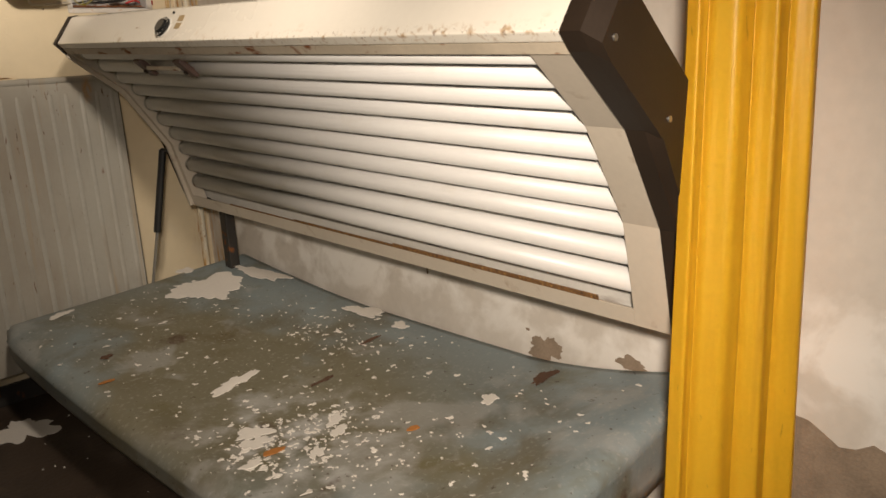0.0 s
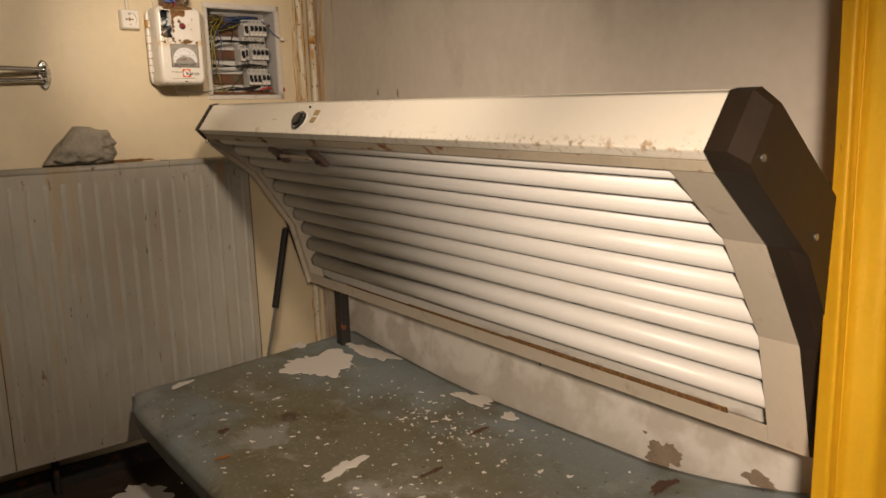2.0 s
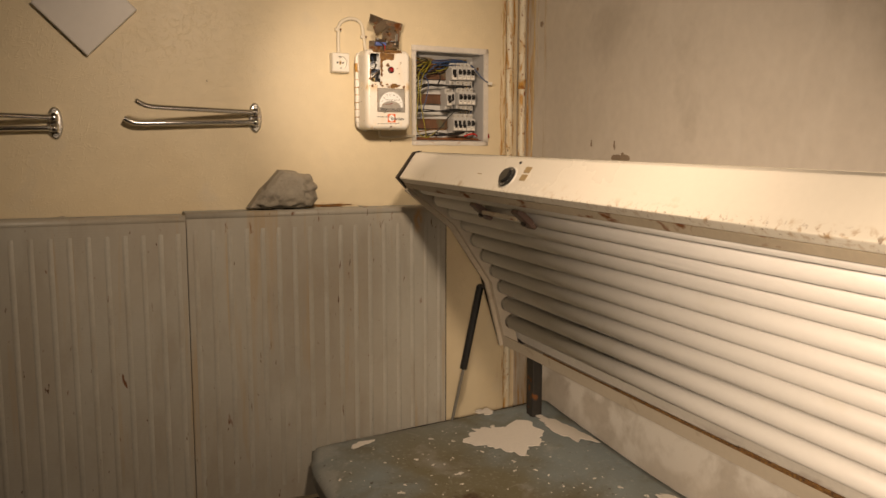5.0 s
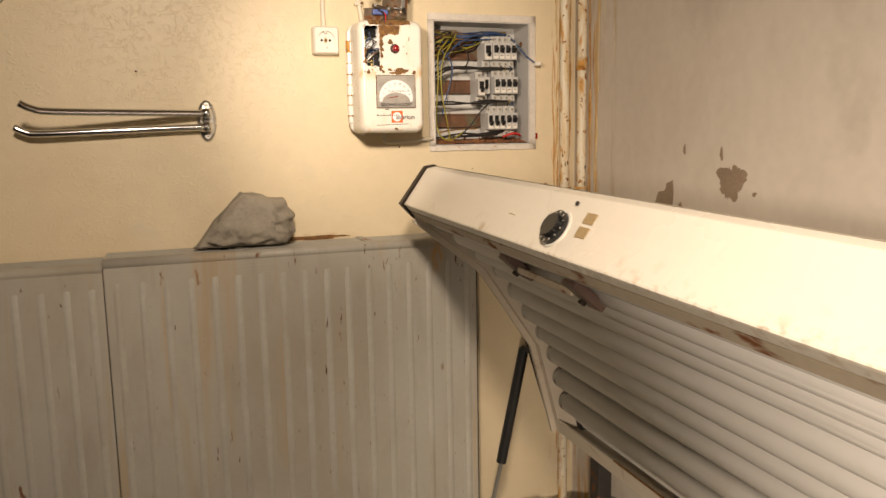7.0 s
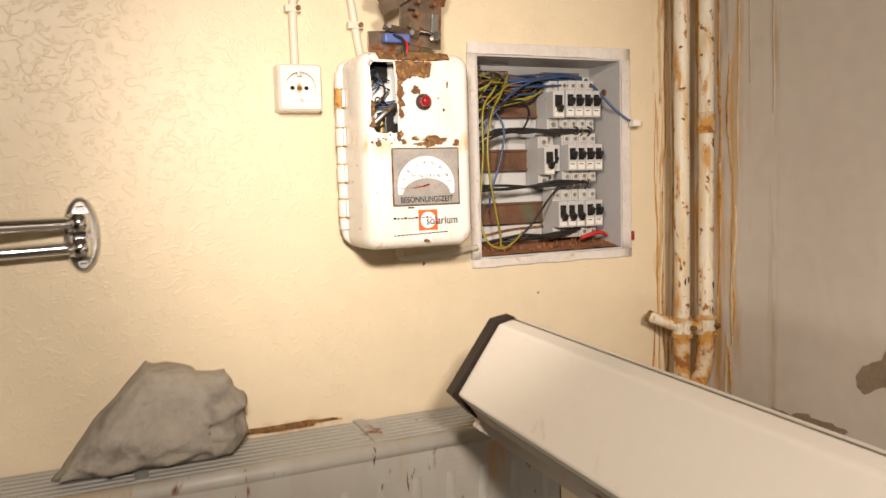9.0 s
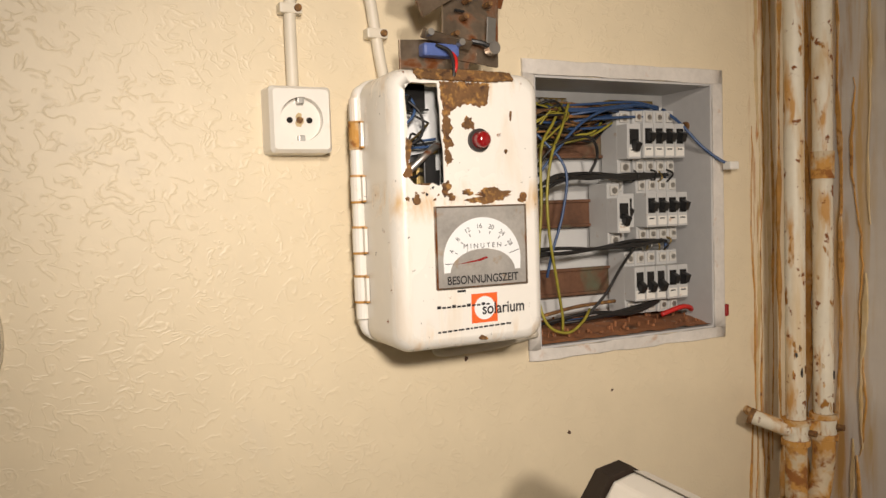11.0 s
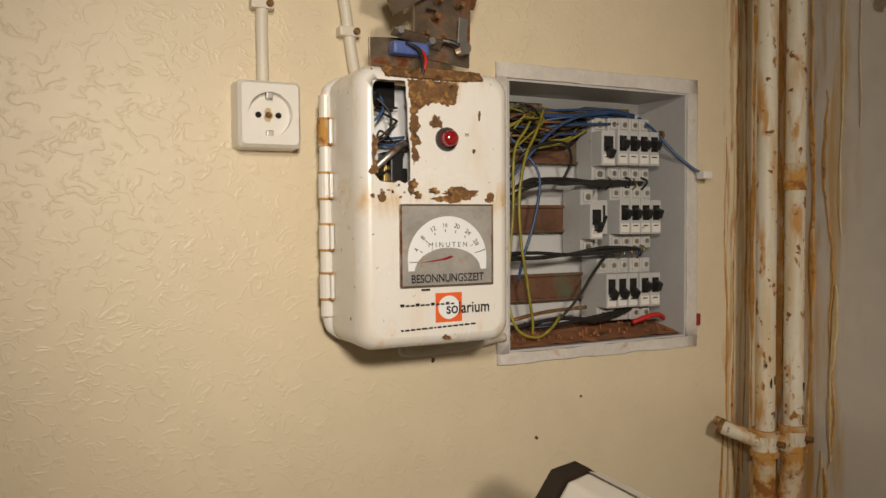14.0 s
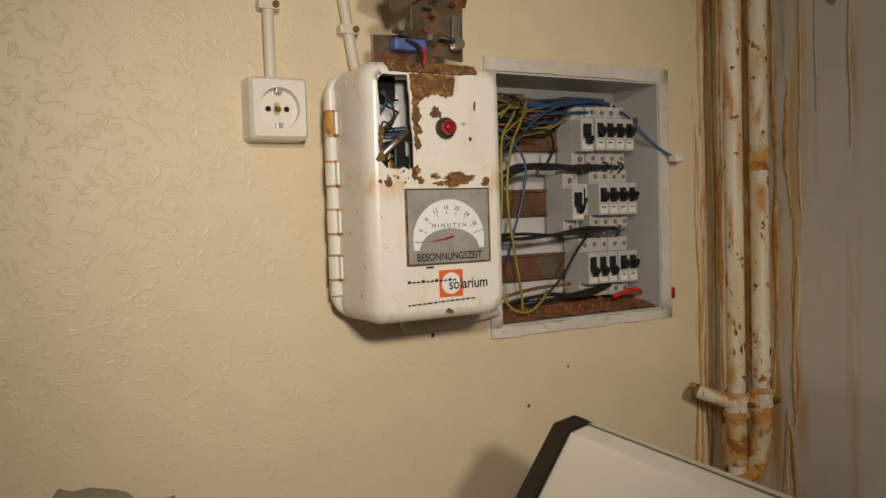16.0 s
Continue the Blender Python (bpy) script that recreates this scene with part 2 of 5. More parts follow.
M_CHROME = Mat("chrome", (0.72, 0.72, 0.72), 0.14, metal=1.0, vary=0.05, fine=200, bump=0.02).done()
M_PLATE = Mat("worn_chrome", (0.74, 0.73, 0.70), 0.27, metal=0.95, vary=0.08, fine=200, bump=0.03).done()
M_STEEL = Mat("dull_steel", (0.40, 0.39, 0.36), 0.4, metal=0.9, vary=0.15, fine=200).stain(RUST, 40, 0.60, 0.68, 0.9).done()
M_BRASS = Mat("tarnished_brass", (0.36, 0.26, 0.10), 0.4, metal=0.9, vary=0.2, fine=200).done()
# near-black colour that stands for the shade inside slots, holes and gaps
M_HOLE_SHADE = Mat("hole_shade_black", (0.01, 0.009, 0.008), 0.9).done()
s_ = Mat("rock", (0.36, 0.325, 0.265), 0.9, vary=0.2, coarse=12, fine=90, bump=0.7, depth=0.004)
M_ROCK = s_.stain((0.20, 0.175, 0.14), 22, 0.55, 0.7, 0.9).done()
b = Mat("white_bakelite", (0.78, 0.75, 0.68), 0.28, vary=0.03, fine=60, bump=0.02)
M_SOCKET = b.stain((0.6, 0.5, 0.33), 30, 0.64, 0.75, 0.5, strength=0.5).done()
b = Mat("chipped_white_enamel", (0.80, 0.77, 0.70), 0.25, vary=0.03, coarse=9, fine=90, bump=0.04)
b.stain((0.62, 0.42, 0.18), 18, 0.60, 0.72, 0.6, scaled(b, 2.2, 2.2, 0.35), strength=0.22)
b.stain((0.62, 0.38, 0.12), 40, 0.50, 0.66, 0.6, scaled(b, 1.6, 1, 0.6), b.near(2, 1.462, 0.022), strength=0.8)
b.stain((0.60, 0.36, 0.12), 30, 0.52, 0.66, 0.6, scaled(b, 1.8, 1, 0.5), b.near(2, 1.565, 0.05), strength=0.4)
b.stain((0.62, 0.38, 0.12), 40, 0.54, 0.68, 0.6, scaled(b, 1.6, 1, 0.6), b.near(2, 1.33, 0.03), strength=0.5)
b.stain(RUST, 55, 0.685, 0.715, 0.9)
b.stain((0.05, 0.03, 0.02), 140, 0.70, 0.73, 0.9)
M_ENAMEL = b.done()
b = Mat("flaking_white_pipe_paint", (0.69, 0.63, 0.49), 0.5, vary=0.08, coarse=12, fine=120, bump=0.3)
b.stain((0.56, 0.40, 0.20), 22, 0.50, 0.64, 0.8, scaled(b, 2.2, 1, 0.22), strength=0.8)
b.stain((0.50, 0.25, 0.05), 40, 0.55, 0.66, 0.85, scaled(b, 1.8, 1, 0.3), strength=0.9)
b.stain((0.33, 0.15, 0.025), 60, 0.62, 0.67, 0.9, scaled(b, 1, 1, 0.5))
b.stain(RUST, 90, 0.62, 0.67, 0.9)
M_PIPE = b.done()
b = Mat("rusted_clamp_paint", (0.58, 0.47, 0.30), 0.6, vary=0.15, coarse=20, fine=150, bump=0.5)
b.stain((0.52, 0.27, 0.06), 40, 0.40, 0.54, 0.85)
M_CLAMP = b.stain((0.28, 0.11, 0.025), 60, 0.52, 0.62, 0.9).done()
b = Mat("heavy_rust", (0.15, 0.075, 0.026), 0.85, vary=0.4, coarse=30, fine=220, bump=0.8, depth=0.001)
b.stain((0.36, 0.19, 0.05), 170, 0.52, 0.66, 0.9)
b.stain((0.30, 0.12, 0.03), 55, 0.56, 0.68, 0.9, strength=0.7)
M_RUST = b.stain((0.045, 0.020, 0.010), 110, 0.56, 0.66, 0.8, strength=0.85).done()
M_DULL = Mat("rusty_sheet_steel", (0.22, 0.17, 0.12), 0.38, metal=0.75, vary=0.35, coarse=25, fine=160, bump=0.2).stain(RUST, 35, 0.54, 0.66, 0.9).done()
M_ROUGHWHITE = Mat("rough_white_paint", (0.64, 0.60, 0.54), 0.7, vary=0.12, coarse=30, fine=150, bump=0.6, depth=0.002).stain(RUST_LIGHT, 40, 0.62, 0.7, 0.9, strength=0.5).done()
M_CABGREY = Mat("grey_cabinet_paint", (0.50, 0.49, 0.475), 0.5, vary=0.07, coarse=10, fine=90, bump=0.1).done()
M_BACKPLATE = Mat("pale_back_plate", (0.60, 0.60, 0.58), 0.45, vary=0.07, coarse=10, fine=90).done()
M_BRICKDUST = Mat("brick_red_debris", (0.30, 0.125, 0.050), 0.8, vary=0.3, coarse=25, fine=260, bump=0.4, depth=0.0008).stain((0.10, 0.05, 0.025), 30, 0.55, 0.68, 0.7).stain((0.45, 0.36, 0.28), 120, 0.64, 0.70, 0.8).done()
M_DIN = Mat("rusty_din_rail", (0.13, 0.06, 0.03), 0.7, vary=0.4, coarse=25, fine=160, bump=0.3).stain((0.10, 0.12, 0.07), 14, 0.52, 0.64, 0.6).done()
M_BREAKER = Mat("light_grey_breaker", (0.49, 0.49, 0.475), 0.42, vary=0.04, coarse=30, fine=160, per_piece=0.05).stain((0.35, 0.22, 0.1), 60, 0.66, 0.72, 0.8, strength=0.6).done()
M_LABEL = Mat("off_white_label", (0.74, 0.72, 0.66), 0.5, vary=0.05).stain(RUST_LIGHT, 90, 0.60, 0.70, 0.8, strength=0.7).done()
M_YG = Mat("yellow_green_insulation", (0.29, 0.25, 0.03), 0.4, vary=0.4, coarse=60, fine=200).done()
M_BLUE = Mat("blue_insulation", (0.035, 0.075, 0.175), 0.4, vary=0.2).done()
M_BLACKWIRE = Mat("black_insulation", (0.018, 0.017, 0.016), 0.45, vary=0.3).done()
M_WHITEWIRE = Mat("cream_cable", (0.68, 0.62, 0.50), 0.45, vary=0.05).done()
M_RED = Mat("red_insulation", (0.50, 0.02, 0.015), 0.4, vary=0.2).done()
M_BLUEBLOCK = Mat("blue_component", (0.07, 0.11, 0.30), 0.5, vary=0.3, fine=150).done()
M_REDLENS = Mat("red_lens", (0.26, 0.008, 0.010), 0.15, vary=0.1, coat=0.6).done()
M_GREYPLATE = Mat("brushed_grey_meter_plate", (0.42, 0.40, 0.365), 0.38, metal=0.35, vary=0.2, coarse=40, fine=300).stain((0.36, 0.22, 0.08), 70, 0.60, 0.72, 0.7, strength=0.6).done()
M_WHITE = Mat("white_dial", (0.82, 0.83, 0.82), 0.4, vary=0.02).done()
M_INK = Mat("black_print", (0.012, 0.012, 0.014), 0.5, vary=0.0).done()
M_ORANGE = Mat("orange_print", (0.78, 0.13, 0.02), 0.45, vary=0.05).done()
M_PAD = Mat("pale_diffuser", (0.62, 0.60, 0.57), 0.45, vary=0.04).done()
M_STICKER = Mat("faded_sticker", (0.40, 0.29, 0.15), 0.6, vary=0.2, coarse=60, fine=200).done()



# ---- builders ----
def root(name, at, label, category, group=""):
    ob = new(name)
    ob.location = at
    ob.empty_display_size = 0.05
    return tagged(ob, label, category, group)


def part(name, bm, material, parent=None, label="", smooth=False):
    me = bpy.data.meshes.new(name)
    bmesh.ops.recalc_face_normals(bm, faces=bm.faces[:])
    bm.to_mesh(me)
    bm.free()
    me.materials.append(material)
    if smooth:
        for poly in me.polygons:
            poly.use_smooth = True
    ob = new(name, me)
    if parent is not None:
        ob.parent = parent
        ob.matrix_parent_inverse = Matrix.Translation(-parent.location) if parent.type == "EMPTY" else Matrix.Identity(4)
    return tagged(ob, label)


def bevel(bm, width, segments=2):
    if width:
        bmesh.ops.bevel(bm, geom=bm.edges[:], offset=width, segments=segments, affect="EDGES", profile=0.6)
    return bm


def box(x0, x1, y0, y1, z0, z1, rounding=0.0, bm=None, segments=2):
    b = bmesh.new()
    bmesh.ops.create_cube(b, size=1.0, matrix=Matrix.Translation(((x0 + x1) / 2, (y0 + y1) / 2, (z0 + z1) / 2)) @ Matrix.Diagonal((x1 - x0, y1 - y0, z1 - z0, 1)))
    bevel(b, rounding, segments)
    return b if bm is None else join(bm, b)


def join(bm, other, m=None):
    me = bpy.data.meshes.new("joined")
    other.to_mesh(me)
    other.free()
    if m is not None:
        me.transform(m)
    bm.from_mesh(me)
    bpy.data.meshes.remove(me)
    return bm


def moved(bm, m):
    bmesh.ops.transform(bm, matrix=m, verts=bm.verts[:])
    return bm


def prism(outline, y0, y1, rounding=0.0, segments=2):
    """An outline of (x, z) drawn out along y."""
    bm = bmesh.new()
    a = [bm.verts.new((x, y0, z)) for x, z in outline]
    b = [bm.verts.new((x, y1, z)) for x, z in outline]
    bm.faces.new(a)
    bm.faces.new(b[::-1])
    n = len(a)
    for k in range(n):
        bm.faces.new((a[k], b[k], b[(k + 1) % n], a[(k + 1) % n]))
    return bevel(bm, rounding, segments)


def rod(a, b, r, seg=16, r2=None, bm=None):
    a, b = Vector(a), Vector(b)
    o = bmesh.new()
    m = Matrix.Translation((a + b) / 2) @ (b - a).to_track_quat("Z", "Y").to_matrix().to_4x4()
    bmesh.ops.create_cone(o, cap_ends=True, segments=seg, radius1=r, radius2=r if r2 is None else r2, depth=(b - a).length, matrix=m)
    return o if bm is None else join(bm, o)


def curve_points(points, steps=8):
    """A smooth line through the points."""
    p = [Vector(q) for q in points]
    p = [2 * p[0] - p[1], *p, 2 * p[-1] - p[-2]]
    out = []
    for k in range(1, len(p) - 2):
        for j in range(steps):
            t = j / steps
            out.append(0.5 * (2 * p[k] + (p[k + 1] - p[k - 1]) * t + (2 * p[k - 1] - 5 * p[k] + 4 * p[k + 1] - p[k + 2]) * t * t + (3 * p[k] - p[k - 1] - 3 * p[k + 1] + p[k + 2]) * t ** 3))
    return out + [p[-2]]


def sweep(points, r, seg=8, steps=8, bm=None):
    pts = curve_points(points, steps) if steps else [Vector(q) for q in points]
    o = bmesh.new()
    up = Vector((0.31, 0.87, 0.39))
    rings = []
    for k, q in enumerate(pts):
        d = (pts[min(k + 1, len(pts) - 1)] - pts[max(k - 1, 0)]).normalized()
        u = (up - d * up.dot(d)).normalized()
        up = u
        v = d.cross(u)
        rings.append([o.verts.new(q + r * (u * math.cos(2 * math.pi * j / seg) + v * math.sin(2 * math.pi * j / seg))) for j in range(seg)])
    for a, b in zip(rings, rings[1:]):
        for j in range(seg):
            o.faces.new((a[j], a[(j + 1) % seg], b[(j + 1) % seg], b[j]))
    o.faces.new(rings[0][::-1])
    o.faces.new(rings[-1])
    return o if bm is None else join(bm, o)


def ragged(w, h, seed, n=26, rough=0.3):
    """An irregular outline about the origin, w wide and h high."""
    rng = random.Random(seed)
    ph = [rng.uniform(0, 6.28) for _ in range(5)]
    out = []
    for k in range(n):
        a = 2 * math.pi * k / n
        q = 1 + rough * (0.45 * math.sin(2 * a + ph[0]) + 0.4 * math.sin(3 * a + ph[1]) + 0.3 * math.sin(5 * a + ph[2]) + 0.22 * math.sin(8 * a + ph[3])) + rough * rng.uniform(-0.3, 0.3)
        out.append((w / 2 * q * math.cos(a), h / 2 * q * math.sin(a)))
    return out


def flat(outline, m, thick):
    """A thin plate with that outline, whose face looks along m's z."""
    bm = bmesh.new()
    a = [bm.verts.new((x, y, -0.0005)) for x, y in outline]
    b = [bm.verts.new((x, y, thick)) for x, y in outline]
    n = len(a)
    for i, j, k in geometry.tessellate_polygon([[Vector((x, y, 0)) for x, y in outline]]):
        bm.faces.new((a[i], a[j], a[k]))
        bm.faces.new((b[k], b[j], b[i]))
    for k in range(n):
        bm.faces.new((a[k], a[(k + 1) % n], b[(k + 1) % n], b[k]))
    return moved(bm, m)


ON_NORTH = pose(0, 0, 0, 90, 0, 0)      # plates that face -y: x to the right, z up
ON_EAST = pose(0, 0, 0, 90, 0, -90)     # plates that face -x


def north(x, y, z, turn=0):
    return Matrix.Translation((x, y, z)) @ ON_NORTH @ pose(0, 0, 0, 0, 0, turn)


def east(x, y, z, turn=0):
    return Matrix.Translation((x, y, z)) @ ON_EAST @ pose(0, 0, 0, 0, 0, turn)


def rounded(x0, x1, z0, z1, r, n=6):
    out = []
    for cx, cz, a0 in ((x1 - r, z1 - r, 0), (x0 + r, z1 - r, 90), (x0 + r, z0 + r, 180), (x1 - r, z0 + r, 270)):
        for k in range(n + 1):
            a = radians(a0 + 90 * k / n)
            out.append((cx + r * math.cos(a), cz + r * math.sin(a)))
    return out


def shell(rings, hole=None, y_hole=None):
    """Rings of (outline, y) joined from back to front; the front is closed round a hole in it."""
    bm = bmesh.new()
    loops = [[bm.verts.new((x, yy, z)) for x, z in o] for o, yy in rings]
    for a, b in zip(loops, loops[1:]):
        for k in range(len(a)):
            bm.faces.new((a[k], a[(k + 1) % len(a)], b[(k + 1) % len(a)], b[k]))
    front = loops[-1]
    if hole is None:
        bm.faces.new(front)
    else:
        yy = rings[-1][1]
        h = [bm.verts.new((x, yy, z)) for x, z in hole]
        h2 = [bm.verts.new((x, yy + y_hole, z)) for x, z in hole]
        edges = [bm.edges.get((front[k], front[k - 1])) for k in range(len(front))]
        for k in range(len(h)):
            edges.append(bm.edges.new((h[k], h[k - 1])))
        bmesh.ops.triangle_fill(bm, use_beauty=True, use_dissolve=False, edges=edges)
        for k in range(len(h)):
            bm.faces.new((h[k], h[k - 1], h2[k - 1], h2[k]))
    return bm


def lettering(name, text, x, y, z, size, material, parent, turn=0, stretch=1.0, label="", weight=0.0):
    """Letters that stand on a face that looks along -y."""
    cu = bpy.data.curves.new("letters", "FONT")
    cu.body, cu.size, cu.align_x, cu.align_y = text, size, "CENTER", "CENTER"
    cu.offset = weight
    tmp = bpy.data.objects.new("letters", cu)
    me = bpy.data.meshes.new_from_object(tmp)
    bpy.data.objects.remove(tmp)
    me.transform(north(x, y, z, turn) @ Matrix.Diagonal((stretch, 1, 1, 1)))
    me.materials.append(material)
    ob = new(name, me)
    ob.parent = parent
    ob.matrix_parent_inverse = Matrix.Translation(-parent.location) if parent.type == "EMPTY" else Matrix.Identity(4)
    return tagged(ob, label)


# ---- the room ----
NORTH, EAST, WEST, SOUTH, TOP = 2.752, 1.394, -1.7, -1.6, 2.45
CX0, CX1, CZ0, CZ1, CBACK = 0.993, 1.258, 1.292, 1.602, 2.838      # the recess of the fuse cabinet

bm = box(WEST - 0.15, CX0, NORTH, NORTH + 0.15, 0, TOP)
box(CX1, EAST + 0.15, NORTH, NORTH + 0.15, 0, TOP, bm=bm)
box(CX0, CX1, NORTH, NORTH + 0.15, 0, CZ0, bm=bm)
box(CX0, CX1, NORTH, NORTH + 0.15, CZ1, TOP, bm=bm)
wall_north = tagged(part("wall_north", bm, M_CREAM), "cream embossed wallpaper wall with rust runs", "wall", kind="structure")
wall_east = tagged(part("wall_east", box(EAST, EAST + 0.15, SOUTH, NORTH, 0, TOP), M_GREY), "grey plastered wall with flaking patches", "wall", kind="structure")
tagged(part("wall_west", box(WEST - 0.15, WEST, SOUTH, NORTH, 0, TOP), M_PLAIN), "plain plastered wall", "wall", kind="structure")
tagged(part("wall_south", box(WEST - 0.15, EAST + 0.15, SOUTH - 0.15, SOUTH, 0, TOP), M_PLAIN), "plain plastered wall", "wall", kind="structure")
tagged(part("floor", box(WEST - 0.15, EAST + 0.15, SOUTH - 0.15, NORTH + 0.15, -0.1, 0), M_FLOOR), "dark brown dirty floor", "floor", kind="structure")
tagged(part("ceiling", box(WEST - 0.15, EAST + 0.15, SOUTH - 0.15, NORTH + 0.15, TOP, TOP + 0.1), M_PLAIN), "plain plastered ceiling", "ceiling", kind="structure")

part("rust_patch", flat(ragged(0.15, 0.008, 140, 60, 0.35), north(0.685, NORTH, 1.078), 0.002), M_RUST, wall_north, "rust deposit along the radiator")
for hx, hz, hr in ((1.032, 1.190, 0.0020), (1.095, 1.232, 0.0014), (0.900, 1.292, 0.0022), (0.30, 1.47, 0.0018)):
    part("nail_hole", flat(ragged(hr * 2, hr * 2.4, int(hx * 1000), 12, 0.3), north(hx, NORTH, hz), 0.0006), M_TWIG, wall_north)
# patches where the plaster has come off the grey wall: y, z, width, height, seed
for k, (py, pz, pw, ph_, sd) in enumerate(((2.512, 1.032, 0.17, 0.05, 21), (2.130, 1.219, 0.066, 0.076, 8), (2.162, 1.273, 0.008, 0.026, 12), (2.279, 1.280, 0.006, 0.024, 13), (2.066, 1.198, 0.010, 0.008, 2),
                            (1.092, 0.345, 0.095, 0.075, 31), (0.838, 0.372, 0.080, 0.034, 34), (1.146, 0.390, 0.010, 0.008, 36), (1.512, 0.489, 0.007, 0.022, 38), (2.583, 1.690, 0.014, 0.020, 4), (2.285, 1.150, 0.014, 0.032, 41))):
    part("plaster_patch", flat(ragged(pw, ph_, sd, 60, 0.36), east(EAST, py, pz), 0.0006 + 0.0002 * k), M_BARE, wall_east, "bare brown patch of lost plaster")
# the largest patch has the outline of a crouching shape, with a scrap of paint left in it
big = [(0.0, -0.009), (0.010, 0.008), (0.038, 0.022), (0.046, 0.043), (0.070, 0.047), (0.078, 0.064), (0.098, 0.071), (0.103, 0.043), (0.099, 0.012), (0.101, -0.023), (0.058, -0.025), (0.042, -0.013), (0.014, -0.032), (0.003, -0.024)]
fine = []
for k, (px, pz) in enumerate(big):
    qx, qz = big[(k + 1) % len(big)]
    for j in range(4):
        u = j / 4
        fine.append((px + (qx - px) * u + 0.0022 * noise.noise(Vector((px * 90 + j, pz * 90, 3))), pz + (qz - pz) * u + 0.0022 * noise.noise(Vector((px * 90, pz * 90 + j, 9)))))
part("plaster_patch", flat(fine, east(EAST, 2.416, 1.141), 0.0008), M_BARE, wall_east, "bare brown patch of lost plaster")
part("paint_scrap", flat(ragged(0.022, 0.016, 6, 30, 0.3), east(EAST, 2.334, 1.140), 0.0016), M_GREY, wall_east, "scrap of grey paint left in the patch")
edge = [(0.62, 0.0), (-1.2, 0.0)] + [(-1.2 + 1.82 * k / 60, 0.335 + 0.018 * math.sin(k * 1.3) + 0.012 * math.sin(k * 0.47 + 1) + 0.006 * math.sin(k * 2.9)) for k in range(61)]
part("plaster_patch", flat([(-q[0], q[1]) for q in edge][::-1], east(EAST, 0, 0), 0.0015), M_BARE, wall_east, "bare brown strip of lost plaster along the floor")


def rust_run(at, width, z_top, z_low, wobble, seed, material, parent, lift):
    """A thin wavy deposit where rusty water ran down a wall."""
    q = random.Random(seed)
    ph = [q.uniform(0, 6.28) for _ in range(4)]
    left, right = [], []
    n = int((z_top - z_low) / 0.012)
    for k in range(n + 1):
        z = z_top + (z_low - z_top) * k / n
        c = wobble * (0.6 * math.sin(z * 9 + ph[0]) + 0.3 * math.sin(z * 31 + ph[1]) + q.uniform(-0.12, 0.12))
        h = width / 2.9 * (0.55 + 0.35 * math.sin(z * 17 + ph[2]) + 0.25 * math.sin(z * 47 + ph[3]) + q.uniform(-0.2, 0.2))
        h = max(h, 0.0004) * min(1, k / 3 + 0.1, (n - k) / 3 + 0.1)
        left.append((c - h, z))
        right.append((c + h, z))
    bm = bmesh.new()
    a = [bm.verts.new((x, z, lift)) for x, z in left]
    b2 = [bm.verts.new((x, z, lift)) for x, z in right]
    e = [bm.verts.new((x - 0.0004, z, -0.001)) for x, z in left]
    f2 = [bm.verts.new((x + 0.0004, z, -0.001)) for x, z in right]
    for k in range(n):
        for u, v in ((a, b2), (e, a), (b2, f2)):
            bm.faces.new((u[k], v[k], v[k + 1], u[k + 1]))
    return part("rust_run", moved(bm, at), material, parent, "orange-brown run of rust")


M_RUN = Mat("dried_rust_run", (0.45, 0.235, 0.055), 0.8, vary=0.30, coarse=30, fine=150, bump=0.3).stain((0.60, 0.46, 0.28), 26, 0.54, 0.70, 0.7, strength=0.8).stain((0.20, 0.085, 0.02), 60, 0.58, 0.68, 0.9).done()
M_TEARS = Mat("tan_water_stain", (0.56, 0.43, 0.235), 0.65, vary=0.18, coarse=20, fine=90, bump=0.2).stain((0.47, 0.31, 0.11), 16, 0.52, 0.66, 0.8, strength=0.8).done()
for x, wd, zt, zl, wb, sd, mt in ((1.338, 0.009, TOP, 1.02, 0.006, 1, M_TEARS), (1.346, 0.005, 2.3, 1.08, 0.006, 2, M_RUN), (1.356, 0.011, TOP, 1.20, 0.004, 3, M_TEARS), (1.364, 0.007, TOP, 1.10, 0.003, 4, M_RUN), (1.330, 0.004, 1.55, 1.0, 0.005, 5, M_RUN), (1.378, 0.014, TOP, 0.9, 0.003, 6, M_RUN), (1.324, 0.005, 1.16, 0.85, 0.005, 16, M_RUN), (1.350, 0.008, 1.14, 0.25, 0.005, 17, M_RUN), (1.372, 0.006, 0.9, 0.2, 0.005, 18, M_RUN)):
    rust_run(north(x, NORTH, 0), wd, zt, zl, wb, sd, mt, wall_north, 0.0004 + 0.00011 * sd)
M_GREYTEAR = Mat("brown_grey_stain", (0.47, 0.39, 0.28), 0.7, vary=0.15, coarse=18, fine=90, bump=0.2).done()
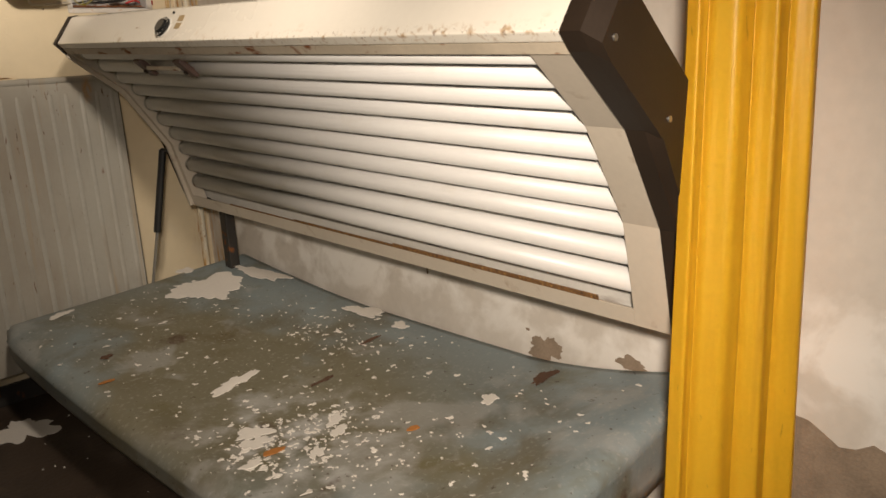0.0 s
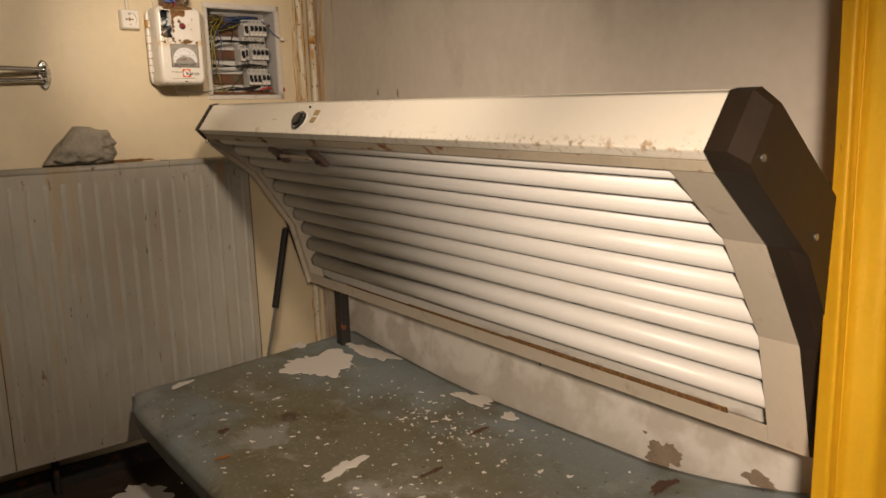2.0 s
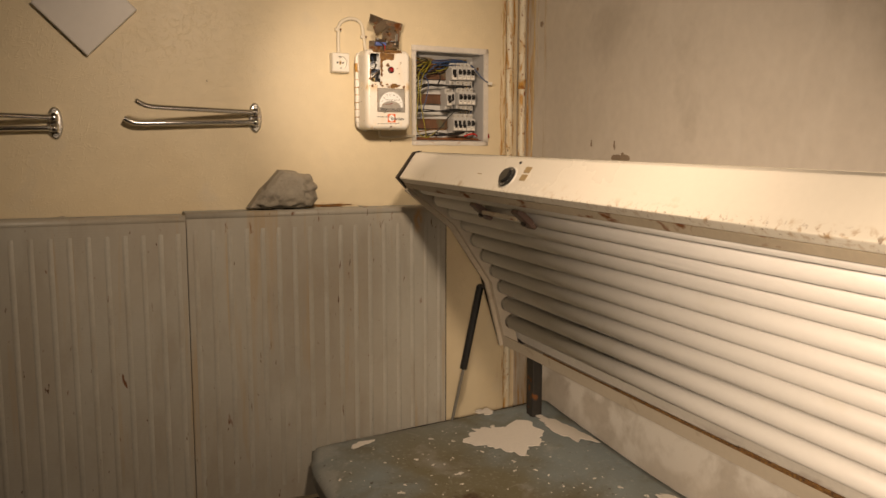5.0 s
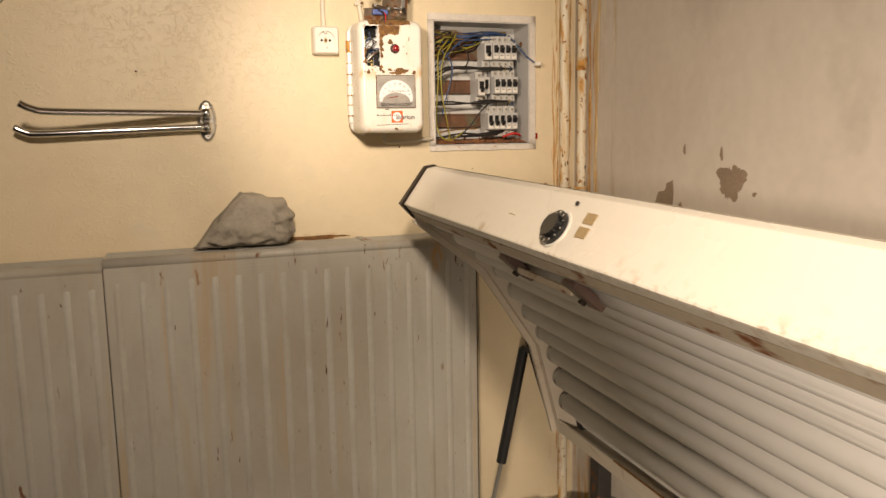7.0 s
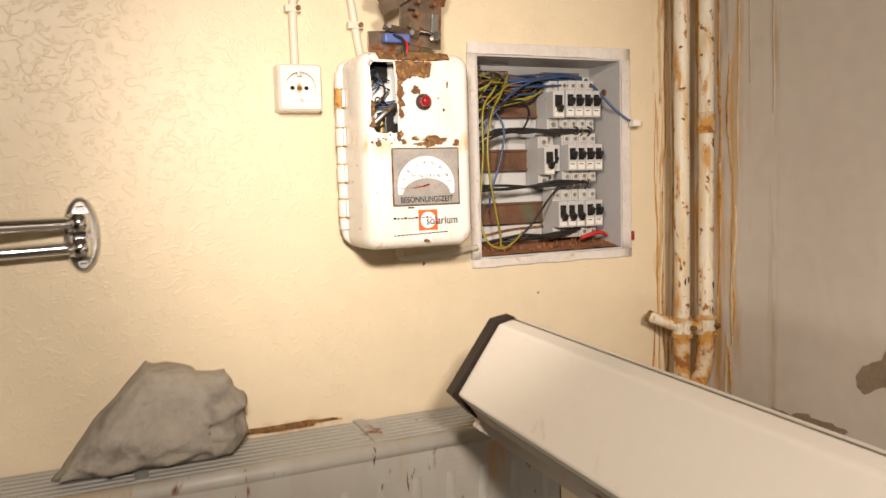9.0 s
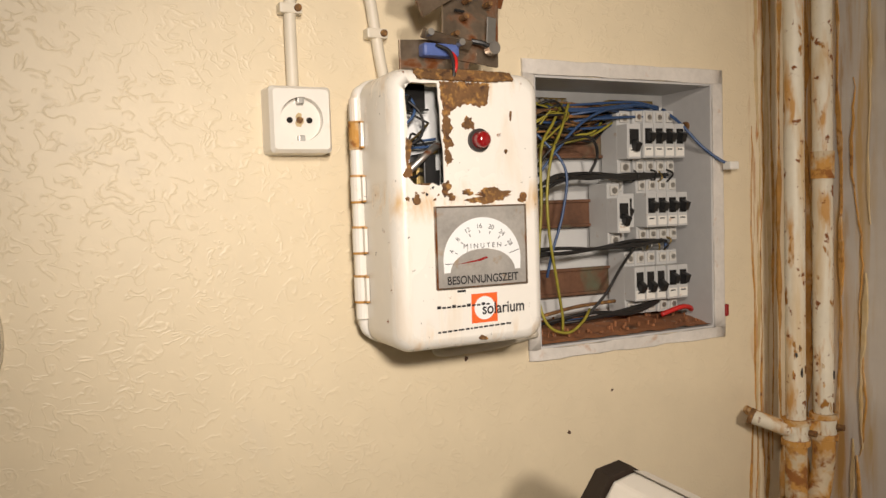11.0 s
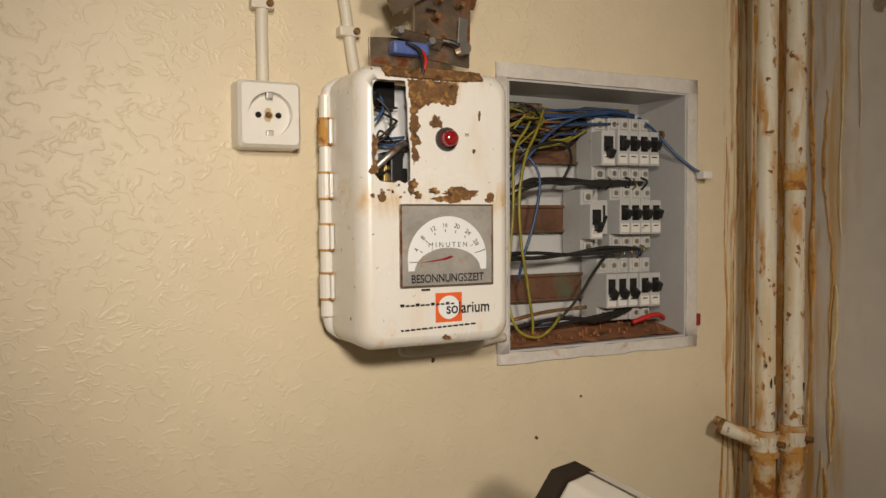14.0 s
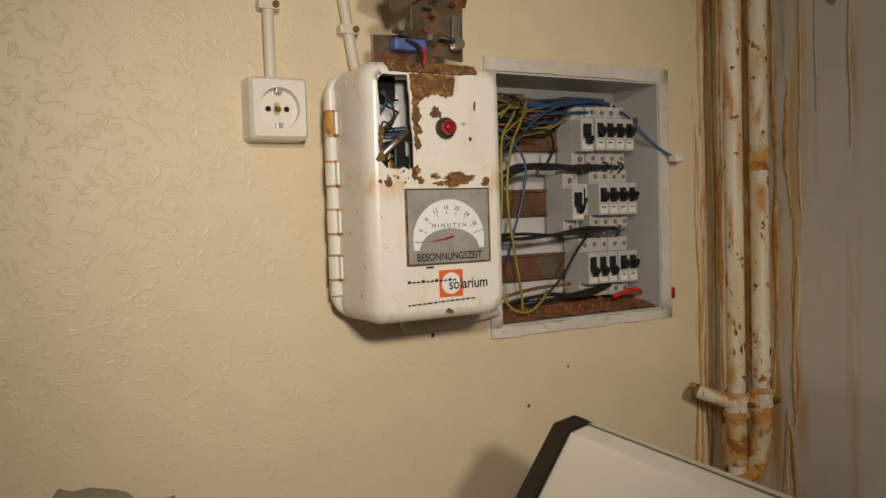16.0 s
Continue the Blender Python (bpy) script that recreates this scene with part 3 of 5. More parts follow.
for y_, wd, zt, zl, wb, sd, mt in ((2.722, 0.020, TOP, 1.05, 0.004, 7, M_RUN), (2.706, 0.012, TOP, 1.15, 0.004, 19, M_TEARS), (2.674, 0.009, 1.95, 1.14, 0.005, 8, M_RUN), (2.669, 0.013, 1.46, 1.33, 0.004, 20, M_RUN), (2.648, 0.0045, 1.60, 1.13, 0.012, 9, M_RUN), (2.640, 0.009, 1.36, 1.14, 0.006, 21, M_TEARS), (2.630, 0.006, TOP, 1.42, 0.005, 10, M_TEARS), (2.606, 0.0025, TOP, 1.55, 0.004, 11, M_GREYTEAR), (2.560, 0.003, TOP, 1.5, 0.004, 12, M_GREYTEAR), (2.654, 0.022, 1.15, 0.9, 0.006, 13, M_TEARS), (2.646, 0.007, 1.13, 0.85, 0.006, 22, M_RUN)):
    rust_run(east(EAST, y_, 0), wd, zt, zl, wb, sd, mt, wall_east, 0.0004 + 0.00011 * sd)


# ---- radiators ----
def radiator(x0, x1, z0, z1, ribs, seams, label):
    yf, yb = 2.624, 2.742
    ob = root("radiator", ((x0 + x1) / 2, yb, z0), label, "radiator", "radiators below the cream wall")
    bm = box(x0, x1, yf, yf + 0.022, z0, z1 - 0.012, 0.004)
    part("front_panel", bm, M_RADIATOR, ob)
    part("back_panel", box(x0 + 0.004, x1 - 0.004, yb - 0.02, yb, z0, z1 - 0.012, 0.004), M_RADIATOR, ob)
    part("middle_panel", box(x0 + 0.004, x1 - 0.004, 2.672, 2.692, z0, z1 - 0.03, 0.004), M_RADIATOR, ob)
    pitch = (x1 - x0) / ribs
    for k in range(ribs):
        cx = x0 + (k + 0.5) * pitch
        wide = 0.0082
        zt, zb = z1 - 0.05, z0 + 0.045
        o = bmesh.new()
        secs = []
        for zz, d in ((zb, 0.0), (zb + 0.03, 0.0042), (zt - 0.03, 0.0042), (zt, 0.0)):
            secs.append([o.verts.new((cx + wide * u, yf - d * hgt + 0.0005, zz)) for u, hgt in ((-1, 0), (-0.55, 0.8), (0, 1), (0.55, 0.8), (1, 0))])
        for a, b2 in zip(secs, secs[1:]):
            for j in range(4):
                o.faces.new((a[j], a[j + 1], b2[j + 1], b2[j]))
        part("rib", o, M_RIB, ob, smooth=True)
    # rounded top rim and side covers
    part("top_rim", rod((x0, yf + 0.010, z1 - 0.013), (x1, yf + 0.010, z1 - 0.013), 0.0125, 14), M_RADIATOR, ob, smooth=True)
    part("side_cover", box(x1 - 0.002, x1 + 0.003, yf + 0.003, yb, z0 + 0.005, z1 - 0.012, 0.001), M_DARK, ob, "dark rusty side edge")
    part("side_cover", box(x0 + 0.0002, x0 + 0.003, yf + 0.004, yb, z0 + 0.01, z1 - 0.01, 0.001), M_RADIATOR, ob)
    # black sheet under the slats: the shade in the gaps, put in as colour
    grille = part("grille", box(x0 + 0.003, x1 - 0.003, yf + 0.02, yb - 0.001, z1 - 0.024, z1 - 0.016), M_HOLE_SHADE, ob, "slotted top grille on a black sheet painted as the shade between slats")
    for k in range(7):
        yy = yf + 0.029 + k * 0.0138
        part("slat", box(x0 + 0.003, x1 - 0.003, yy - 0.0047, yy + 0.0047, z1 - 0.012, z1 - 0.003, 0.0015), M_GRILLE, grille)
    for sx in seams:
        part("cross_bar", box(sx - 0.008, sx + 0.008, yf + 0.02, yb, z1 - 0.008, z1 - 0.0005, 0.001), M_GRILLE, grille)
    part("feed_pipe", rod((x0 + 0.12, yb - 0.05, 0.0), (x0 + 0.12, yb - 0.05, z0 + 0.02), 0.011, 12), M_DARK, ob)
    part("feed_pipe", rod((x1 - 0.12, yb - 0.05, 0.0), (x1 - 0.12, yb - 0.05, z0 + 0.02), 0.011, 12), M_DARK, ob)
    return ob


radiator(0.2090, 1.051, 0.140, 1.076, 17, (0.491, 0.786), "grey enamelled panel radiator with vertical ribs and rust spots")
radiator(-0.80, 0.2080, 0.140, 1.068, 21, (-0.12, -0.45), "grey enamelled panel radiator with dirty streaks, slightly lower")

# the skirting under the radiators; its black paints the shade down there
tagged(part("baseboard", box(WEST, EAST, NORTH - 0.014, NORTH, 0, 0.07, 0.002), M_DARK), "skirting board, coloured dark for the shade under the radiators", "skirting", kind="structure")


# ---- rock on the radiator ----
def rock():
    out = [(0.398, 1.079), (0.437, 1.133), (0.470, 1.168), (0.500, 1.196), (0.553, 1.193), (0.596, 1.183), (0.607, 1.160), (0.623, 1.142), (0.612, 1.130), (0.620, 1.102), (0.600, 1.082), (0.575, 1.0775), (0.52, 1.0775), (0.45, 1.0775)]
    bm = bmesh.new()
    cx, cz = 0.53, 1.13
    layers = []
    for yy, k in ((2.735, 0.80), (2.722, 0.96), (2.69, 1.0), (2.665, 0.97), (2.648, 0.80), (2.640, 0.45)):
        layers.append([bm.verts.new((cx + (x - cx) * k, yy, max(1.0765, cz + (z - cz) * k))) for x, z in out])
    for a, b2 in zip(layers, layers[1:]):
        for k in range(len(a)):
            bm.faces.new((a[k], a[(k + 1) % len(a)], b2[(k + 1) % len(a)], b2[k]))
    bm.faces.new(layers[0])
    bm.faces.new(layers[-1][::-1])
    bmesh.ops.triangulate(bm, faces=bm.faces[:])
    bmesh.ops.subdivide_edges(bm, edges=bm.edges[:], cuts=3, use_grid_fill=True)
    for v in bm.verts:
        q = v.co
        d = noise.noise(q * 20) * 0.010 + noise.noise(q * 55 + Vector((3, 1, 7))) * 0.0045
        v.co = q + Vector((d * 0.7, d, d if q.z > 1.08 else 0))
        v.co.z = max(v.co.z, 1.0765)
    return part("rock", bm, M_ROCK, smooth=True)


tagged(rock(), "rough grey-brown lump of stone lying on the radiator", "stone")


# ---- towel arms ----
def towel_rail(x, z, label):
    ob = root("towel_rail", (x, NORTH, z), label, "towel rail", "chrome towel rails on the cream wall")
    oval = lambda a, c: [(a * math.cos(q), c * math.sin(q)) for q in (2 * math.pi * k / 40 for k in range(40))]
    bm = bmesh.new()
    loops = [[bm.verts.new((x + u, yy, z + v)) for u, v in oval(a, c)] for a, c, yy in ((0.0215, 0.047, NORTH + 0.001), (0.0215, 0.047, NORTH - 0.004), (0.019, 0.0445, NORTH - 0.0075), (0.013, 0.038, NORTH - 0.009))]
    for p, q in zip(loops, loops[1:]):
        for k in range(40):
            bm.faces.new((p[k], p[(k + 1) % 40], q[(k + 1) % 40], q[k]))
    bm.faces.new(loops[-1])
    part("wall_plate", bm, M_PLATE, ob, "oval chrome wall plate", smooth=True)
    for dz in (0.035, -0.035):
        screw = part("screw", rod((x, NORTH - 0.0125, z + dz), (x, NORTH - 0.008, z + dz), 0.0058, 14, 0.0065), M_STEEL, ob)
        part("slot", box(x - 0.004, x + 0.004, NORTH - 0.013, NORTH - 0.0122, z + dz - 0.0007, z + dz + 0.0007), M_HOLE_SHADE, screw)
    for dz in (0.016, -0.014):
        part("hinge_block", rod((x - 0.002, NORTH - 0.022, z + dz - 0.011), (x - 0.002, NORTH - 0.022, z + dz + 0.011), 0.0125, 20), M_CHROME, ob, smooth=True)
    part("hinge_stem", box(x - 0.010, x + 0.008, NORTH - 0.020, NORTH - 0.006, z - 0.022, z + 0.024, 0.003), M_CHROME, ob)
    part("arm", sweep([(x - 0.004, 2.727, z + 0.016), (x - 0.12, 2.690, z + 0.017), (x - 0.30, 2.629, z + 0.019), (x - 0.338, 2.616, z + 0.025), (x - 0.358, 2.609, z + 0.035)], 0.0078, 14), M_CHROME, ob, smooth=True)
    part("arm", sweep([(x - 0.004, 2.726, z - 0.014), (x - 0.12, 2.722, z - 0.017), (x - 0.33, 2.714, z - 0.024), (x - 0.366, 2.713, z - 0.020), (x - 0.386, 2.712, z - 0.010)], 0.0078, 14), M_CHROME, ob, smooth=True)
    return ob


towel_rail(0.443, 1.361, "chrome double-armed towel rail on an oval wall plate")
towel_rail(-0.125, 1.334, "chrome double-armed towel rail on an oval wall plate")

# ---- pale square panel hung on its corner ----
pad = root("wall_panel", (-0.031, NORTH, 1.664), "pale square plastic panel fixed to the wall on its corner", "wall panel")
part("cover", moved(box(-0.098, 0.098, -0.024, 0, -0.098, 0.098, 0.004), pose(-0.031, NORTH, 1.664, 0, 45, 0)), M_PAD, pad)


# ---- pipes in the corner ----
def pipe_pair():
    ob = root("heating_pipes", (1.35, 2.683, 0), "two white heating pipes with flaking paint and rust", "pipe")
    yp, xl, xr = 2.683, 1.325, 1.3755
    bend = [(xr, yp, 1.122), (xr - 0.004, yp, 1.097), (xr - 0.018, yp - 0.004, 1.073), (xr - 0.048, yp - 0.010, 1.058), (xr - 0.085, yp - 0.018, 1.050)]
    part("pipe", sweep([(xl, yp, 0.0), (xl, yp, 1.2), (xl, yp, TOP)], 0.0120, 16), M_PIPE, ob, smooth=True)
    part("pipe", sweep([(xr, yp, TOP), (xr, yp, 1.6), (xr, yp, 1.15), *bend], 0.0122, 16), M_PIPE, ob, smooth=True)
    for cx in (xl, xr):
        clamp = part("clamp", rod((cx, yp, 1.150), (cx, yp, 1.176), 0.0152, 18), M_PIPE, ob, "rusty pipe clamp")
        for cz in (1.150, 1.176):
            part("clamp_bead", rod((cx, yp, cz - 0.0035), (cx, yp, cz + 0.0035), 0.0172, 18), M_CLAMP, clamp)
        part("clamp_screw", rod((cx + 0.010, yp - 0.022, 1.163), (cx + 0.006, yp - 0.010, 1.163), 0.004, 8), M_RUST, clamp)
    part("clamp_link", box(xl + 0.010, xr - 0.010, yp - 0.006, yp + 0.006, 1.155, 1.172, 0.002), M_CLAMP, ob)
    part("clamp_arm", sweep([(xl + 0.002, yp - 0.008, 1.163), (xl - 0.014, yp + 0.004, 1.168), (xl - 0.026, yp + 0.018, 1.174), (xl - 0.036, yp + 0.036, 1.179)], 0.0095, 12), M_PIPE, ob, "rusty white clamp arm", smooth=True)
    part("wall_pin", rod((xl - 0.026, yp + 0.022, 1.175), (xl - 0.010, NORTH + 0.003, 1.177), 0.0055, 10), M_CLAMP, ob)
    part("arm_end", rod((xl - 0.0345, yp + 0.034, 1.178), (xl - 0.0375, yp + 0.039, 1.180), 0.0105, 12), M_RUST, ob)
    part("elbow", sweep([(xr, yp, 1.146), *bend], 0.0138, 16), M_CLAMP, ob, "heavily rusted pipe elbow", smooth=True)
    part("collar", rod((xl, yp, 1.08), (xl, yp, 1.148), 0.0132, 16), M_CLAMP, ob)
    part("collar", rod((xr, yp, 1.478), (xr, yp, 1.512), 0.0140, 16), M_CLAMP, ob)
    part("fitting", rod((xr - 0.120, yp - 0.024, 1.046), (xr - 0.078, yp - 0.017, 1.051), 0.0165, 14), M_PIPE, ob)
    # curled flakes of paint above the clamps
    q = random.Random(12)
    for cx in (xl, xr):
        for _ in range(5):
            a, zz = q.uniform(-2.6, -1.0), q.uniform(1.18, 1.27)
            m = pose(cx + 0.0121 * math.cos(a), yp + 0.0121 * math.sin(a), zz, 90, 0, math.degrees(a) + 90)
            part("paint_curl", flat(ragged(0.0030, q.uniform(0.005, 0.012), int(zz * 1e4), 14, 0.4), m, 0.0012), q.choice((M_DARK, M_CLAMP, M_RUST)), ob)
    return ob


pipe_pair()

# ---- sunbed ----
# cross-section of the raised canopy, (x, z): lip, tube field, and back
A, B = (0.820, 1.175), (0.874, 1.250)
FIELD = [(0.846, 1.147), (1.000, 1.024), (1.128, 0.836), (1.186, 0.618)]
CAN0, CAN1 = 0.640, 2.467


def offset_line(points, d):
    """The same line moved d metres backwards, away from the bed."""
    out = []
    for k, (x, z) in enumerate(points):
        n = Vector((0, 0))
        for a, b2 in ((k - 1, k), (k, k + 1)):
            if 0 <= a and b2 < len(points):
                e = Vector(points[b2]) - Vector(points[a])
                n += Vector((-e.y, e.x)).normalized()
        n.normalize()
        out.append((x + n.x * d, z + n.y * d))
    return out


def along(points, s):
    """The place at a share s of a line's length, and its direction."""
    seg = [(Vector(b2) - Vector(a)).length for a, b2 in zip(points, points[1:])]
    d = s * sum(seg)
    for k, q in enumerate(seg):
        if d <= q or k == len(seg) - 1:
            e = (Vector(points[k + 1]) - Vector(points[k])) / q
            return Vector(points[k]) + e * d, e
        d -= q


def band(points, y0, y1, thick):
    """A bent plate that follows a line of (x, z) from y0 to y1."""
    back = offset_line(points, thick)
    return prism(list(points) + back[::-1], y0, y1)


def canopy():
    ob = root("sunbed_canopy", (1.25, 1.54, 0.36), "cream sunbed canopy tilted open, with bare white tubes and rust", "sunbed")
    # the sloping front panel and top
    part("front_panel", prism([A, B, (0.893, 1.254), (0.900, 1.244), (0.852, 1.182), (0.846, 1.165), (0.834, 1.160)], CAN0, CAN1, 0.003), M_IVORY, ob, "ivory front panel with rust spots along its lower edge")
    part("lower_strip", prism([(0.8345, 1.1595), (0.847, 1.1645), (0.860, 1.147), (0.846, 1.1435)], CAN0, CAN1 - 0.002), M_STRIP, ob, "grimy rusty strip under the front panel")
    part("back_cover", prism([(0.8935, 1.2545), (0.905, 1.252), (1.120, 1.096), (1.168, 1.02), (1.268, 0.76), (1.262, 0.617), (1.254, 0.617), (1.258, 0.76), (1.158, 1.015), (1.113, 1.088), (0.902, 1.245)], CAN0, CAN1), M_IVORY, ob)
    part("reflector", band(offset_line(FIELD, 0.052), CAN0 + 0.01, CAN1 - 0.004, 0.003), M_REFLECT, ob, "dull white reflector sheet")
    part("end_frame", band(FIELD, CAN0, CAN0 + 0.078, 0.004), M_FRAME, ob, "beige sheet-metal frame")
    part("end_frame", band(FIELD, CAN1 - 0.030, CAN1, 0.004), M_FRAME, ob, "beige sheet-metal frame")
    part("frame_flange", band(offset_line(FIELD, 0.004), CAN0 + 0.075, CAN0 + 0.078, 0.04), M_FRAME, ob)
    part("frame_flange", band(offset_line(FIELD, 0.004), CAN1 - 0.030, CAN1 - 0.027, 0.04), M_FRAME, ob)
    part("end_rim", band(offset_line(FIELD, -0.013), CAN1 - 0.010, CAN1 + 0.0005, 0.0128), M_FRAME, ob, "beige folded rim of the frame")
    e0, d0 = along(FIELD, 0.945)
    part("bottom_rail", band([tuple(e0), FIELD[-1]], CAN0 + 0.0785, CAN1 - 0.0305, 0.004), M_FRAME, ob, "beige bottom rail")
    for s0, y0, y1 in ((0.928, 0.80, 1.42), (0.934, 1.42, 1.85), (0.939, 1.85, 2.2)):
        p0, p1 = along(FIELD, s0)[0], along(FIELD, 0.9446)[0]
        part("rust_line", band([tuple(p0), tuple(p1)], y0, y1, 0.003), M_RUST, ob, "rusty inner edge of the bottom rail")
    part("bottom_lip", prism([(1.187, 0.616), (1.187, 0.622), (1.262, 0.623), (1.262, 0.617)], CAN0, CAN1), M_FRAME, ob)
    # tubes
    line = offset_line(FIELD, 0.026)
    for k in range(10):
        c, d = along(line, 0.040 + k * 0.0925)
        t = rod((c.x, CAN0 + 0.05, c.y), (c.x, CAN1 - 0.062, c.y), 0.0235, 22)
        tube = part("lamp_tube", t, M_TUBE, ob, smooth=False)
        for q in tube.data.polygons:
            q.use_smooth = len(q.vertices) == 4
        part("end_cap", rod((c.x, CAN1 - 0.068, c.y), (c.x, CAN1 - 0.054, c.y), 0.0238, 20), M_STEEL, tube)
        n = Vector((-d.y, d.x))
        part("lamp_holder", box(c.x - 0.011 + n.x * 0.014, c.x + 0.011 + n.x * 0.014, CAN1 - 0.054, CAN1 - 0.030, c.y - 0.015 + n.y * 0.012, c.y + 0.013 + n.y * 0.012, 0.002), M_HOLDER, tube)
        if k > 6:
            part("clip", box(c.x - 0.004, c.x + 0.018, CAN1 - 0.072, CAN1 - 0.060, c.y + 0.010, c.y + 0.024, 0.002), M_HOLDER, tube)
    # end caps
    cap = [A, (0.872, 1.2535), (0.894, 1.2570), (1.123, 1.100), (1.171, 1.024), (1.273, 0.762), (1.268, 0.612), FIELD[3], FIELD[2], FIELD[1], FIELD[0]]
    cap = [(x - 0.006 if k in (0, 8, 9, 10) else x, z) for k, (x, z) in enumerate(cap)]
    inner = []
    cx, cz = 1.06, 0.98
    for x, z in cap:
        v = Vector((cx - x, cz - z)).normalized() * 0.026
        inner.append((x + v.x, z + v.y))
    for name, ya, yb, yc in (("end_cap", CAN0 - 0.001, CAN0 - 0.036, CAN0 - 0.058), ("end_cap", CAN1 + 0.001, CAN1 + 0.018, CAN1 + 0.027)):
        bm = bmesh.new()
        loops = [[bm.verts.new((x, yy, z)) for x, z in o] for o, yy in ((cap, ya), (cap, yb), (inner, yc))]
        for a, b2 in zip(loops, loops[1:]):
            for k in range(len(a)):
                bm.faces.new((a[k], a[(k + 1) % len(a)], b2[(k + 1) % len(a)], b2[k]))
        bm.faces.new(loops[0])
        bm.faces.new(loops[-1])
        part(name, bm, M_BROWN, ob, "dark brown moulded end cap")
    for sx, sz in ((0.865, 1.165), (1.03, 1.04), (1.16, 0.80)):
        part("screw", rod((sx, CAN0 - 0.061, sz), (sx, CAN0 - 0.056, sz), 0.005, 12), M_STEEL, ob)
    # dial and stickers on the sloping front
    slope = Vector((B[0] - A[0], 0, B[1] - A[1])).normalized()
    nrm = Vector((-slope.z, 0, slope.x))
    mid = Vector(((A[0] + B[0]) / 2, 0, (A[1] + B[1]) / 2))
    face = Matrix((( 0, slope.x, nrm.x, 0), (-1, slope.y, nrm.y, 0), (0, slope.z, nrm.z, 0), (0, 0, 0, 1)))

    def on_front(yy, up, lift=0.0):
        return Matrix.Translation(mid + Vector((0, yy, 0)) + slope * up + nrm * lift) @ face

    circ = lambda r, n=36: [(r * math.cos(2 * math.pi * k / n), r * math.sin(2 * math.pi * k / n)) for k in range(n)]
    part("dial_ring", flat(circ(0.0290), on_front(1.828, -0.008), 0.0015), M_LABEL, ob, "pale ring round the dial")
    dial = part("timer_dial", flat(circ(0.0255), on_front(1.828, -0.008, 0.0015), 0.006), M_BLACK, ob, "black round timer dial")
    part("grip", flat([((0.0165 + 0.001 * (k % 2)) * math.cos(2 * math.pi * k / 40), (0.0165 + 0.001 * (k % 2)) * math.sin(2 * math.pi * k / 40)) for k in range(40)], on_front(1.828, -0.008, 0.0075), 0.007), M_BLACK, dial)
    for k in range(12):
        a = 2 * math.pi * k / 12
        part("mark", moved(box(-0.0005, 0.0005, -0.0018, 0.0018, 0, 0.0006), on_front(1.828, -0.008, 0.0075) @ pose(0.0222 * math.cos(a), 0.0222 * math.sin(a), 0, 0, 0, math.degrees(a) - 90)), M_LABEL, dial)
    part("button", flat(circ(0.003, 14), on_front(1.812, 0.034), 0.003), M_DARK, ob)
    for yy, up in ((1.764, 0.017), (1.764, -0.004)):
        part("sticker", flat([(-0.0125, -0.0078), (0.0125, -0.0078), (0.0125, 0.0078), (-0.0125, 0.0078)], on_front(yy, up), 0.0006), M_STICKER, ob, "faded brown sticker")
    part("worn_lettering", flat(ragged(0.022, 0.0018, 9, 20, 0.5), on_front(1.976, -0.004), 0.0003), M_STICKER, ob)
    # clip-on bracket that crosses the upper tubes
    c0, d0 = along(FIELD, 0.10)
    for yy in (2.065, 1.845):
        foot = part("clip_foot", moved(box(-0.034, 0.030, -0.019, 0.019, -0.007, 0.009, 0.005), pose(c0.x, yy, c0.y, 0, 40, 0)), M_CLIP, ob, "brown clear-plastic clip")
        part("clip_pin", moved(rod((0.004, 0, 0.008), (0.004, 0, 0.014), 0.006, 12), pose(c0.x, yy, c0.y, 180, 40, 0)), M_BROWN, foot)
    part("clip_bar", box(c0.x - 0.011, c0.x - 0.005, 1.865, 2.045, c0.y - 0.006, c0.y + 0.005, 0.003), M_STRIP, ob, "grimy plastic clip bar")
    # gas strut
    part("strut_cylinder", rod((1.122, 2.505, 0.812), (1.064, 2.512, 0.533), 0.0120, 16), M_BLACK, ob, "black gas strut")
    part("strut_rod", rod((1.065, 2.512, 0.535), (1.024, 2.520, 0.345), 0.005, 10), M_STEEL, ob)
    part("strut_pin", rod((1.135, 2.46, 0.815), (1.122, 2.512, 0.81), 0.008, 10), M_DARK, ob)
    # posts that carry the canopy at the wall
    for yy in (2.44,):
        part("support_post", box(1.278, 1.316, yy - 0.02, yy + 0.02, 0.20, 0.66, 0.004), M_DARK, ob, "dark steel support post")
        part("support_arm", box(1.235, 1.316, yy - 0.016, yy + 0.016, 0.62, 0.66, 0.004), M_DARK, ob)
    return ob


# the canopy hangs a little lower at its near end, and is slightly twisted
for piece in canopy().children_recursive:
    for v in piece.data.vertices:
        up = min(1.0, max(0.0, (v.co.z - 0.62) / 0.63))
        d = CAN1 - v.co.y
        v.co = Vector((v.co.x - (-0.008 + 0.014 * up) * d, v.co.y - 0.014 * up * d, v.co.z - (0.034 - 0.012 * up) * d))


def bed_top(x, yy):
    """The height of the lying surface: hollow, raised at both ends, and higher along the wall."""
    far = max(0.0, (yy - 1.70) / 0.83) ** 1.6
    near = max(0.0, (1.15 - yy) / 0.43) ** 1.6
    u = min(1.0, max(0.0, (x - 0.515) / 0.87))
    z = (1 - u) * (0.297 + 0.055 * far + 0.020 * near) + u * (0.318 + 0.070 * far + 0.070 * near)
    return z - 0.044 * u * (1 - u) + 0.004 * noise.noise(Vector((x * 3, yy * 3, 1)))


